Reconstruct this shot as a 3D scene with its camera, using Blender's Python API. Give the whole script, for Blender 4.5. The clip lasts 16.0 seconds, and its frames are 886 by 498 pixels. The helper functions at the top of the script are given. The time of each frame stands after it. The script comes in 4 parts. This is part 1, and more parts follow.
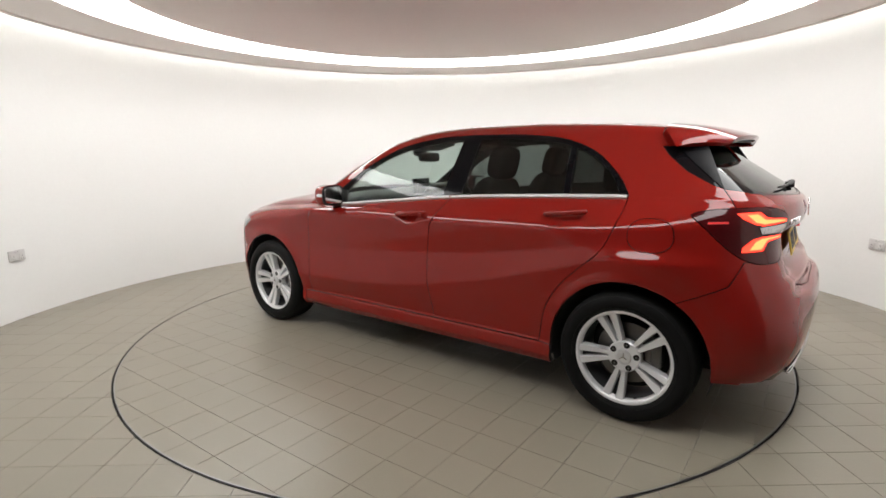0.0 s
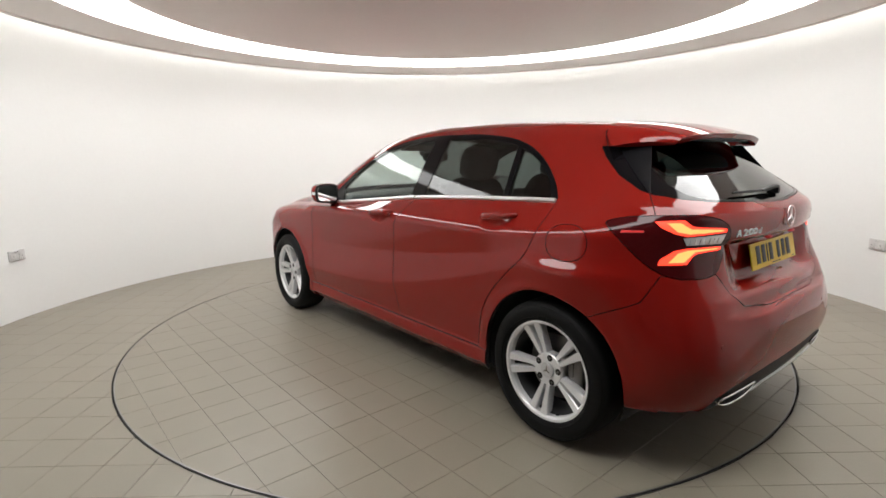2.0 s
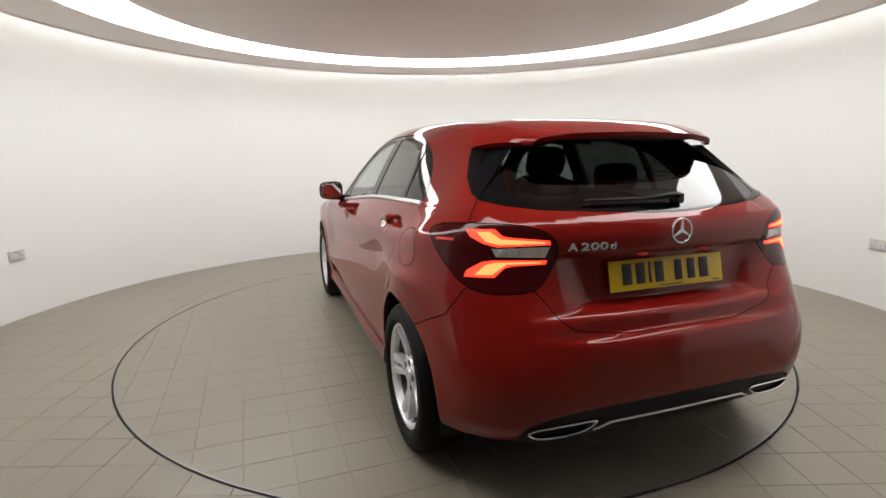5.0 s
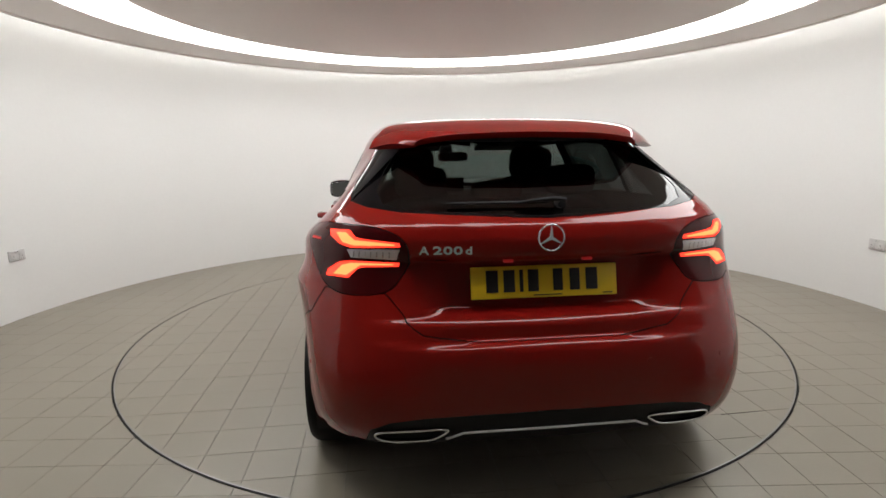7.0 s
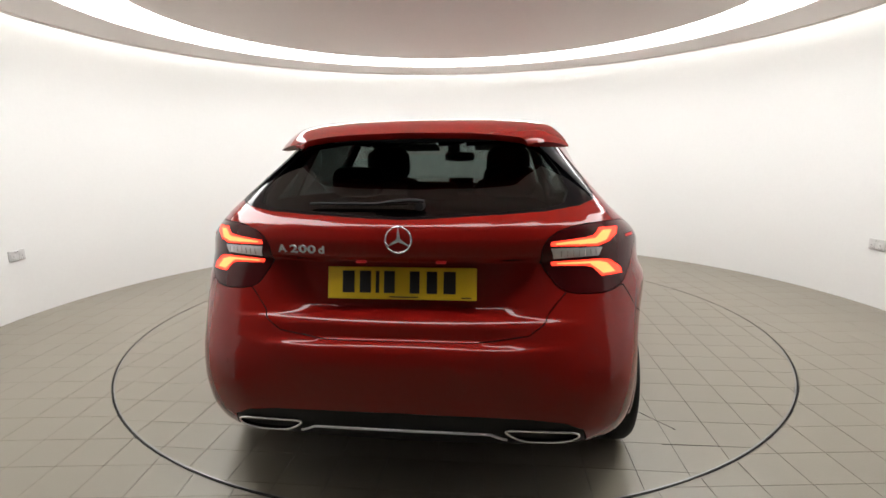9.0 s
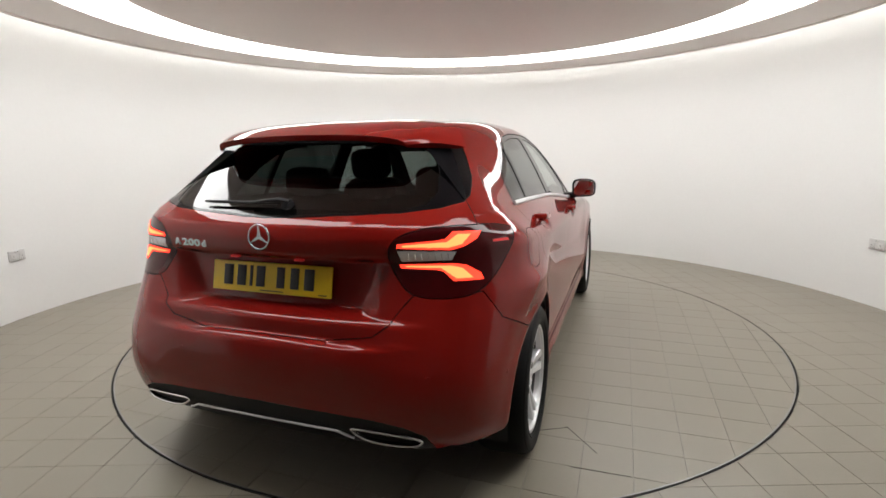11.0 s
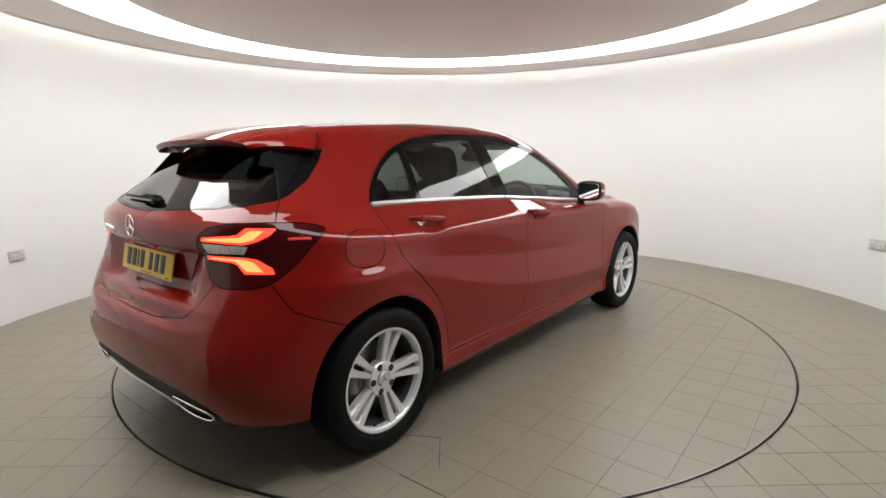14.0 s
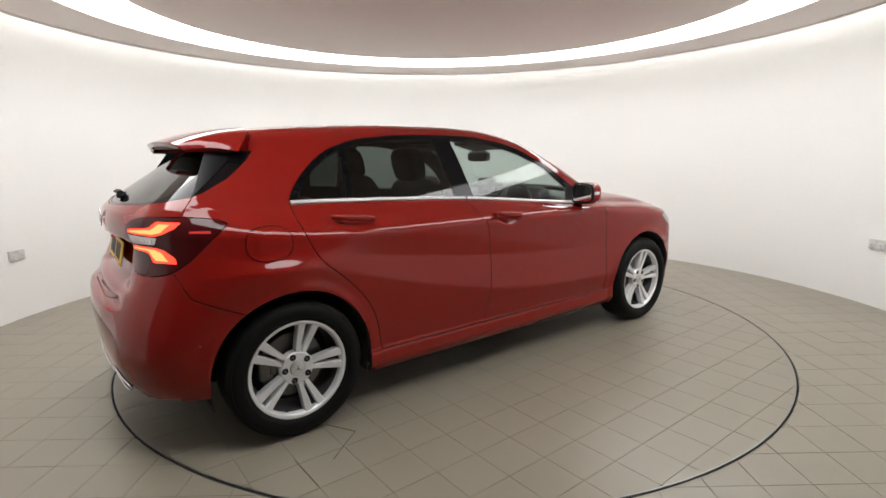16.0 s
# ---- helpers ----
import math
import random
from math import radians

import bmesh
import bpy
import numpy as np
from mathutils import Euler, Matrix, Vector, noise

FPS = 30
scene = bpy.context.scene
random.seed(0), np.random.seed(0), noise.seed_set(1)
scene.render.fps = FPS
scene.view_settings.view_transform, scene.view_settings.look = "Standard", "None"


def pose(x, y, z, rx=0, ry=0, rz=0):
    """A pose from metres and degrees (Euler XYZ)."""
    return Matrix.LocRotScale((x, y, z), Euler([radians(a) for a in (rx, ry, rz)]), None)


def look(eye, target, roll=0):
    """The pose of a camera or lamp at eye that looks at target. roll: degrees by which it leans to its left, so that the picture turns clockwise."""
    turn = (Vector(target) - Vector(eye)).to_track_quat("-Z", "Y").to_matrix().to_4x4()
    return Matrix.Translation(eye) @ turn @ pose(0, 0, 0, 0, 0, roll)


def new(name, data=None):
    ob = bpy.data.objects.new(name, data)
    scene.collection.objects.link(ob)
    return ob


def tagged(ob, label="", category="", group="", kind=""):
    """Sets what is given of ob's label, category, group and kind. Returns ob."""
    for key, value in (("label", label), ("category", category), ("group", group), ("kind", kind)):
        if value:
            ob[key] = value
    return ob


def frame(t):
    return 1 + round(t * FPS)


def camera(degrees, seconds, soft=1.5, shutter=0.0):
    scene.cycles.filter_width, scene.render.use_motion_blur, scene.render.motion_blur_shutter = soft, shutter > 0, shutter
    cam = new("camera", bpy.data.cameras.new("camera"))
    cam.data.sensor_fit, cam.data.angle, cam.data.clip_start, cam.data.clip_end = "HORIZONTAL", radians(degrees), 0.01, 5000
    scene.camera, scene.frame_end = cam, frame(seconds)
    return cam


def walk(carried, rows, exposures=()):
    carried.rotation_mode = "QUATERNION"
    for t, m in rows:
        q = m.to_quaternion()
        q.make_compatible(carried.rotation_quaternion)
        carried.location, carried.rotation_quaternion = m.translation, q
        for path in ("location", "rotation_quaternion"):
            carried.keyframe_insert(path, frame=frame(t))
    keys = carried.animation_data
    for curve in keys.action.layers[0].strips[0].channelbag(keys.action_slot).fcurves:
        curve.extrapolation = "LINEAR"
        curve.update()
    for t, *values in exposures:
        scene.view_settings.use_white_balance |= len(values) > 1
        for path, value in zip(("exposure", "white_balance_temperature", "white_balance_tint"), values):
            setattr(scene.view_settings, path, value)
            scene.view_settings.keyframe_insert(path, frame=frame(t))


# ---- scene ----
EYE = pose(0, -3.864, 1.2506, 79.745, 0, 0.838) @ pose(0, 0, 0, 0, 0, -0.702)
LIGHTNESS = [(0, -0.03), (1, -0.05), (2, -0.09), (4, -0.12), (6.4, -0.40), (7, -0.35), (7.5, -0.22), (8, -0.08), (9, 0.03), (11.4, -0.22), (12, -0.22), (13, -0.17), (15, -0.11), (16, -0.10)]
cam = camera(81.60, 16.0, soft=1.6)
walk(cam, [(0, EYE), (16, EYE)], exposures=LIGHTNESS)

# ---- light: the luminous ceiling ring and the cove behind the ceiling's edge ----
world = bpy.data.worlds.new("world")
scene.world = world
world.use_nodes = True
world.node_tree.nodes["Background"].inputs[0].default_value = (0.6, 0.62, 0.65, 1)
world.node_tree.nodes["Background"].inputs[1].default_value = 0.05
RING_GLOW, COVE_GLOW = 9.0, 5.3


# ---- materials ----
def nodes_of(name):
    m = bpy.data.materials.new(name)
    m.use_nodes = True
    return m, m.node_tree, m.node_tree.nodes["Principled BSDF"]


def link(tree, a, out, b, inp):
    tree.links.new(a.outputs[out], b.inputs[inp])


def surface(name, color, rough=0.5, metal=0.0, grain=60.0, vary=0.08, bump=0.0, stain=1.5, coat=0.0, random_piece=0.0, spec=0.5, coat_ior=1.5):
    """A node material: fine grain and broad stains on the colour and the gloss, fine relief."""
    m, tree, bsdf = nodes_of(name)
    place = tree.nodes.new("ShaderNodeTexCoord")
    fine, broad = tree.nodes.new("ShaderNodeTexNoise"), tree.nodes.new("ShaderNodeTexNoise")
    fine.inputs["Scale"].default_value, broad.inputs["Scale"].default_value = grain, stain
    fine.inputs["Detail"].default_value, broad.inputs["Detail"].default_value = 4, 3
    link(tree, place, "Object", fine, "Vector"), link(tree, place, "Object", broad, "Vector")
    add = tree.nodes.new("ShaderNodeMath")
    link(tree, fine, "Fac", add, 0), link(tree, broad, "Fac", add, 1)
    last = add
    if random_piece:
        info, more = tree.nodes.new("ShaderNodeObjectInfo"), tree.nodes.new("ShaderNodeMath")
        more.operation = "MULTIPLY_ADD"
        link(tree, info, "Random", more, 0), link(tree, add, 0, more, 2)
        more.inputs[1].default_value = random_piece
        last = more
    ramp = tree.nodes.new("ShaderNodeMapRange")
    link(tree, last, 0, ramp, "Value")
    ramp.inputs["From Min"].default_value, ramp.inputs["From Max"].default_value = 0.5, 1.5 + random_piece
    ramp.inputs["To Min"].default_value, ramp.inputs["To Max"].default_value = 1 - vary, 1 + vary
    tone = tree.nodes.new("ShaderNodeVectorMath")
    tone.operation = "SCALE"
    tone.inputs[0].default_value = color
    link(tree, ramp, 0, tone, "Scale"), link(tree, tone, 0, bsdf, "Base Color")
    gloss = tree.nodes.new("ShaderNodeMapRange")
    link(tree, add, 0, gloss, "Value")
    gloss.inputs["From Min"].default_value, gloss.inputs["From Max"].default_value = 0.5, 1.5
    gloss.inputs["To Min"].default_value, gloss.inputs["To Max"].default_value = rough * 0.85, min(1, rough * 1.15)
    link(tree, gloss, 0, bsdf, "Roughness")
    bsdf.inputs["Metallic"].default_value = metal
    bsdf.inputs["Specular IOR Level"].default_value = spec
    bsdf.inputs["Coat Weight"].default_value = coat
    bsdf.inputs["Coat IOR"].default_value = coat_ior
    bsdf.inputs["Coat Roughness"].default_value = 0.03
    if bump:
        rel = tree.nodes.new("ShaderNodeBump")
        rel.inputs["Strength"].default_value, rel.inputs["Distance"].default_value = 1.0, bump
        link(tree, fine, "Fac", rel, "Height"), link(tree, rel, 0, bsdf, "Normal")
    return m


def glow(name, color, strength):
    m, tree, bsdf = nodes_of(name)
    bsdf.inputs["Base Color"].default_value = (*color, 1)
    bsdf.inputs["Emission Color"].default_value = (*color, 1)
    bsdf.inputs["Emission Strength"].default_value = strength
    return m


def pane(name, tint, gloss=0.02):
    """Thin tinted glass: it lets light through and mirrors by its Fresnel gloss."""
    m, tree, bsdf = nodes_of(name)
    clear, mirror, mix, facing = (tree.nodes.new("ShaderNode" + n) for n in ("BsdfTransparent", "BsdfGlossy", "MixShader", "LayerWeight"))
    power, scale = tree.nodes.new("ShaderNodeMath"), tree.nodes.new("ShaderNodeMath")
    clear.inputs[0].default_value = (*tint, 1)
    mirror.inputs["Roughness"].default_value = gloss
    facing.inputs["Blend"].default_value = 0.5
    power.operation, scale.operation = "POWER", "MULTIPLY_ADD"
    power.inputs[1].default_value, scale.inputs[1].default_value, scale.inputs[2].default_value = 4.5, 0.92, 0.048
    link(tree, facing, "Facing", power, 0), link(tree, power, 0, scale, 0)
    link(tree, scale, 0, mix, 0), link(tree, clear, 0, mix, 1), link(tree, mirror, 0, mix, 2)
    link(tree, mix, 0, tree.nodes["Material Output"], "Surface")
    return m


paint = surface("red_paint", (0.203, 0.0080, 0.0054), 0.5, 0.0, 900, 0.03, 0.0, 1.2, coat=1.0, spec=0.0, coat_ior=1.42)
chrome = surface("chrome", (0.75, 0.75, 0.76), 0.10, 1.0, 40, 0.04)
badge_silver = surface("badge_silver", (0.85, 0.85, 0.86), 0.22, 0.6, 60, 0.04)
satin = surface("satin_aluminium", (0.66, 0.66, 0.67), 0.42, 0.75, 80, 0.03)
alloy = surface("silver_alloy", (0.74, 0.74, 0.75), 0.34, 0.40, 150, 0.03, coat=0.4)
# dark copy of the alloy: shade inside the wheel put into the colour
alloy_shade = surface("painted_shade_alloy", (0.06, 0.06, 0.063), 0.45, 0.6, 90, 0.15)
gloss_black = surface("gloss_black", (0.004, 0.004, 0.005), 0.06, 0.0, 50, 0.1, spec=0.14)
trim_black = surface("black_plastic", (0.011, 0.011, 0.012), 0.5, 0.0, 300, 0.15, 0.0002, spec=0.2)
blade_black = surface("blade_black", (0.005, 0.005, 0.006), 0.35, 0.0, 60, 0.1, spec=0.06)
liner = surface("dark_liner", (0.012, 0.012, 0.012), 0.9, 0.0, 80, 0.2)
rubber = surface("tyre_rubber", (0.005, 0.005, 0.005), 0.58, 0.0, 200, 0.2, 0.0003, spec=0.15)
steel = surface("brake_steel", (0.17, 0.165, 0.16), 0.38, 1.0, 120, 0.15)
cloth = surface("black_upholstery", (0.022, 0.022, 0.024), 0.85, 0.0, 400, 0.25, 0.0004)
dash_skin = surface("dashboard_skin", (0.018, 0.018, 0.019), 0.6, 0.0, 500, 0.2, 0.0003)
lining = surface("headliner_cloth", (0.20, 0.20, 0.19), 0.9, 0.0, 300, 0.1)
glass_clear = pane("door_glass", (0.72, 0.80, 0.77))
glass_dark = pane("privacy_glass", (0.13, 0.15, 0.143))
glass_lamp = pane("clear_lens", (0.9, 0.9, 0.9))
lamp_red = surface("dark_red_lens", (0.050, 0.003, 0.004), 0.05, 0.0, 60, 0.15, spec=0.3)
lamp_clear = surface("clear_lamp_plastic", (0.75, 0.72, 0.73), 0.15, 0.3, 60, 0.1, coat=1.0)
lamp_head = surface("headlight_lens", (0.30, 0.30, 0.31), 0.12, 0.4, 60, 0.2, coat=1.0)
lamp_dim = glow("dim_red_glow", (0.6, 0.02, 0.02), 0.18)
mirror_metal = surface("mirror_glass", (0.85, 0.86, 0.86), 0.02, 1.0, 5, 0.01)
lamp_core = glow("tail_light_core", (1.0, 0.14, 0.04), 4.5)
lamp_glow = glow("tail_light_glow", (1.0, 0.040, 0.018), 2.6)
plate_yellow = surface("yellow_reflective_plate", (0.74, 0.50, 0.016), 0.4, 0.0, 300, 0.04)
plate_black = surface("plate_black", (0.012, 0.012, 0.012), 0.5)
wall_paint = surface("white_wall_paint", (0.80, 0.80, 0.785), 0.75, 0.0, 35, 0.02, 0.0006, 0.7)
ceiling_paint = surface("ceiling_paint", (0.88, 0.83, 0.80), 0.85, 0.0, 30, 0.03, 0.0004, 0.6)
bay_paint = surface("grey_bay_paint", (0.30, 0.30, 0.30), 0.8, 0.0, 30, 0.1, 0.0004, 0.6)
tile_stone = surface("grey_beige_tile", (0.227, 0.203, 0.159), 0.34, 0.0, 90, 0.07, 0.0003, 2.2, random_piece=0.3)
pale_grout = surface("table_grout", (0.195, 0.174, 0.142), 0.55, 0.0, 150, 0.15)
grout = surface("dark_grout", (0.160, 0.143, 0.117), 0.6, 0.0, 150, 0.2)
rim_steel = surface("turntable_rim_steel", (0.30, 0.29, 0.28), 0.40, 1.0, 60, 0.15)
# black for the panels' turned-in edges: shade of the seams put into colour
seam_shade = surface("painted_seam_shade", (0.008, 0.008, 0.008), 0.85)
gap_black = surface("gap_black", (0.012, 0.011, 0.010), 0.9)
# white plastic greyed: the shadow on the sockets is put into its colour
socket_shadow_grey = surface("shadow_toned_socket_plastic", (0.58, 0.57, 0.56), 0.35, 0.0, 60, 0.02)
ring_glow = glow("luminous_ring_glow", (1.0, 0.995, 0.985), RING_GLOW)
cove_glow = glow("cove_tube_glow", (1.0, 0.995, 0.985), COVE_GLOW)


# ---- building helpers ----
def mesh_of(name, verts, faces, smooth=True):
    me = bpy.data.meshes.new(name)
    me.from_pydata([tuple(map(float, v)) for v in verts], [], [tuple(map(int, f)) for f in faces])
    me.polygons.foreach_set("use_smooth", [smooth] * len(me.polygons))
    me.update()
    return me


def part(name, shape, material, parent=None, label="", at=None):
    """Links a bmesh or a mesh as one object under a thing or a part."""
    if isinstance(shape, bmesh.types.BMesh):
        me = bpy.data.meshes.new(name)
        shape.to_mesh(me)
        shape.free()
    else:
        me = shape
    if not me.materials:
        me.materials.append(material)
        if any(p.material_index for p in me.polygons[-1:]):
            me.materials.append(seam_shade)
    ob = new(name, me)
    ob.parent = parent
    if at is not None:
        ob.matrix_basis = at
    return tagged(ob, label)


def lathe(profile, n=48, axis="y", smooth=True, sharp=35):
    """Turns a list of (radius, offset along the axis) points round the axis."""
    bm = bmesh.new()
    rings = []
    for i in range(n):
        a = 2 * math.pi * i / n
        c, s = math.cos(a), math.sin(a)
        rings.append([bm.verts.new((r * c, o, r * s) if axis == "y" else (r * c, r * s, o)) for r, o in profile])
    for i in range(n):
        p, q = rings[i], rings[(i + 1) % n]
        for j in range(len(profile) - 1):
            quad = [p[j], p[j + 1], q[j + 1], q[j]]
            bm.faces.new(quad)
    bmesh.ops.remove_doubles(bm, verts=bm.verts, dist=1e-5)
    bmesh.ops.recalc_face_normals(bm, faces=bm.faces)
    finish(bm, smooth, sharp)
    return bm


def finish(bm, smooth=True, sharp=35):
    for f in bm.faces:
        f.smooth = smooth
    for e in bm.edges:
        if len(e.link_faces) == 2 and e.calc_face_angle(0) > radians(sharp):
            e.smooth = False


def rounded_box(sx, sy, sz, r=0.01, at=(0, 0, 0), seg=2, turn=None):
    bm = bmesh.new()
    bmesh.ops.create_cube(bm, size=1)
    bmesh.ops.scale(bm, vec=(sx, sy, sz), verts=bm.verts)
    if r:
        bmesh.ops.bevel(bm, geom=list(bm.edges), offset=min(r, 0.49 * min(sx, sy, sz)), segments=seg, affect="EDGES", profile=0.5)
    m = Matrix.Translation(at)
    if turn is not None:
        m = m @ turn
    bmesh.ops.transform(bm, matrix=m, verts=bm.verts)
    finish(bm, True, 50)
    return bm


def plump(sx, sy, sz, e=0.45, at=(0, 0, 0), n=20, turn=None, sag=0.0):
    """A padded block: a superellipsoid of that size."""
    bm = bmesh.new()
    pw = lambda v: math.copysign(abs(v) ** e, v)
    rows = []
    for i in range(1, n):
        a = -math.pi / 2 + math.pi * i / n
        row = []
        for j in range(2 * n):
            b = math.pi * j / n
            row.append(bm.verts.new((sx / 2 * pw(math.cos(a)) * pw(math.cos(b)), sy / 2 * pw(math.cos(a)) * pw(math.sin(b)), sz / 2 * pw(math.sin(a)))))
        rows.append(row)
    ends = [bm.verts.new((0, 0, -sz / 2)), bm.verts.new((0, 0, sz / 2))]
    for i in range(len(rows) - 1):
        for j in range(2 * n):
            k = (j + 1) % (2 * n)
            bm.faces.new((rows[i][j], rows[i][k], rows[i + 1][k], rows[i + 1][j]))
    for j in range(2 * n):
        k = (j + 1) % (2 * n)
        bm.faces.new((rows[0][k], rows[0][j], ends[0]))
        bm.faces.new((rows[-1][j], rows[-1][k], ends[1]))
    m = Matrix.Translation(at)
    if turn is not None:
        m = m @ turn
    bmesh.ops.transform(bm, matrix=m, verts=bm.verts)
    finish(bm, True, 80)
    return bm


def tube(points, radius, n=10, closed=False, flat=1.0, ref=(0, 0, 1)):
    """A rod along points; flat squashes its section across ref."""
    bm = bmesh.new()
    pts = [Vector(p) for p in points]
    rings = []
    for i, p in enumerate(pts):
        a = pts[i - 1] if i or closed else p
        b = pts[(i + 1) % len(pts)] if i < len(pts) - 1 or closed else p
        t = (b - a).normalized()
        u = t.cross(Vector(ref)).normalized()
        w = u.cross(t).normalized()
        r = radius[i] if isinstance(radius, (list, tuple)) else radius
        rings.append([bm.verts.new(p + u * (r * flat * math.cos(2 * math.pi * k / n)) + w * (r * math.sin(2 * math.pi * k / n))) for k in range(n)])
    last = len(pts) if closed else len(pts) - 1
    for i in range(last):
        p, q = rings[i], rings[(i + 1) % len(pts)]
        for k in range(n):
            bm.faces.new((p[k], p[(k + 1) % n], q[(k + 1) % n], q[k]))
    if not closed:
        bm.faces.new(rings[0]), bm.faces.new(rings[-1][::-1])
    bmesh.ops.recalc_face_normals(bm, faces=bm.faces)
    finish(bm, True, 60)
    return bm


def join(*bms):
    """Several bmeshes as one."""
    out = bmesh.new()
    for b in bms:
        me = bpy.data.meshes.new("piece")
        b.to_mesh(me)
        b.free()
        out.from_mesh(me)
        bpy.data.meshes.remove(me)
    return out


def prism(outline, depth, place, bevel=0.0):
    """A flat outline of (u, v) points raised by depth: place maps (u, v, height) to the world."""
    bm = bmesh.new()
    low = [bm.verts.new(place(u, v, 0)) for u, v in outline]
    high = [bm.verts.new(place(u, v, depth)) for u, v in outline]
    n = len(outline)
    bm.faces.new(high), bm.faces.new(low[::-1])
    for i in range(n):
        bm.faces.new((low[i], low[(i + 1) % n], high[(i + 1) % n], high[i]))
    bmesh.ops.recalc_face_normals(bm, faces=bm.faces)
    if bevel:
        bmesh.ops.bevel(bm, geom=[e for e in bm.edges if all(v in high for v in e.verts)], offset=bevel, segments=2, affect="EDGES", profile=0.5)
    finish(bm, True, 30)
    return bm


# ---- the room ----
CX, CY, WALL_R = -0.009, -0.05, 3.46
TABLE_R = 2.2456
CEIL_Z, WALL_TOP = 2.30, 2.62
OPEN_A, OPEN_B = 232, 308


def on_circle(r, deg, z=0.0):
    return (CX + r * math.cos(radians(deg)), CY + r * math.sin(radians(deg)), z)


def arc_slab(r0, r1, z0, z1, a0=0, a1=360, n=180):
    """A ring or an arc with a rectangular section."""
    bm = bmesh.new()
    whole = a1 - a0 >= 360
    rows = []
    for i in range(n if whole else n + 1):
        a = a0 + (a1 - a0) * i / n
        rows.append([bm.verts.new(on_circle(r, a, z)) for r, z in ((r0, z0), (r1, z0), (r1, z1), (r0, z1))])
    for i in range(n):
        p, q = rows[i], rows[(i + 1) % len(rows)]
        for k in range(4):
            bm.faces.new((p[k], p[(k + 1) % 4], q[(k + 1) % 4], q[k]))
    if not whole:
        bm.faces.new(rows[0]), bm.faces.new(rows[-1][::-1])
    bmesh.ops.recalc_face_normals(bm, faces=bm.faces)
    finish(bm, True, 40)
    return bm


def structure(name, shape, material, label):
    return tagged(part(name, shape, material, None, label), kind="structure")


def build_room():
    structure("wall_curved", arc_slab(WALL_R, WALL_R + 0.15, 0, WALL_TOP, OPEN_B - 360, OPEN_A), wall_paint, "smooth white curved wall round the turntable")
    structure("floor", rounded_box(9.0, 12.0, 0.2, 0, (0, -2.2, -0.106)), grout, "dark grout bed under the floor tiles")
    structure("ceiling_rim", arc_slab(2.62, 3.13, CEIL_Z, CEIL_Z + 0.035), ceiling_paint, "pale grey ceiling band with a shadow gap to the wall")
    structure("ceiling_lip", arc_slab(3.13, 3.15, CEIL_Z - 0.012, CEIL_Z + 0.06), ceiling_paint, "narrow upstand along the ceiling's edge")
    structure("ceiling", arc_slab(0.0001, 2.17, CEIL_Z + 0.012, CEIL_Z + 0.06), ceiling_paint, "pale ceiling disc inside the luminous ring")
    structure("ceiling_light_ring", arc_slab(2.17, 2.62, CEIL_Z + 0.008, CEIL_Z + 0.03), ring_glow, "luminous white ring let into the ceiling")
    structure("cove_light", arc_slab(3.02, 3.07, CEIL_Z + 0.06, CEIL_Z + 0.09), cove_glow, "hidden white light tube above the ceiling's edge")
    structure("ceiling_slab", rounded_box(9.0, 12.0, 0.2, 0, (0, -2.2, WALL_TOP + 0.1)), wall_paint, "white slab above the hung ceiling")
    # unseen bay added behind the camera; its grey sets the car's reflections
    x = WALL_R * math.sin(radians(38)) + 0.1
    for side, name in ((-1, "wall_west"), (1, "wall_east")):
        structure(name, rounded_box(0.15, 4.6, WALL_TOP, 0, (side * (x + 0.075), -5.1, WALL_TOP / 2)), bay_paint, "unseen plain grey side wall added behind the camera")
    structure("wall_south", rounded_box(2 * x + 0.3, 0.15, WALL_TOP, 0, (0, -7.47, WALL_TOP / 2)), bay_paint, "unseen plain grey wall added to close the room behind the camera")
    structure("bay_ceiling", rounded_box(2 * x - 0.02, 3.9, 0.06, 0, (0, -5.4, WALL_TOP - 0.034)), bay_paint, "unseen plain grey ceiling added to dim the reflections")


def socket(deg, z):
    base = tagged(new("wall_socket"), "white plastic double socket on the curved wall", "socket", "sockets on the wall")
    base.matrix_basis = pose(*on_circle(WALL_R, deg, z), 0, 0, deg + 90)
    part("face_plate", rounded_box(0.148, 0.012, 0.086, 0.005, (0, 0.006, 0)), socket_shadow_grey, base)
    for s in (-1, 1):
        part("outlet", rounded_box(0.050, 0.004, 0.052, 0.002, (s * 0.038, 0.0135, -0.010)), socket_shadow_grey, base)
        part("switch", rounded_box(0.018, 0.006, 0.012, 0.002, (s * 0.012, 0.0145, 0.031)), socket_shadow_grey, base)
        for dx, dz, w, h in ((0, 0.004, 0.004, 0.009), (-0.011, -0.016, 0.008, 0.004), (0.011, -0.016, 0.008, 0.004)):
            # thin black block on the outlet paints the shade of a pin hole
            part("pin_hole_shade", rounded_box(w, 0.002, h, 0, (s * 0.038 + dx, 0.0158, dz - 0.010)), gap_black, base)


build_room()
socket(177.3, 0.512)
socket(4.9, 0.508)

# ---- the turntable, turned with the car ----
turntable = tagged(new("turntable"), "round tiled turntable flush with the floor, with a steel rim", "turntable")
part("disc", lathe([(0.0001, -0.0028), (TABLE_R - 0.012, -0.0028), (TABLE_R - 0.012, -0.06), (0.0001, -0.06)], 128, "z"), pale_grout, turntable)
part("steel_rim", lathe([(TABLE_R - 0.012, -0.05), (TABLE_R - 0.012, 0.0005), (TABLE_R - 0.0050, 0.0005), (TABLE_R - 0.0050, -0.05)], 180, "z"), rim_steel, turntable)
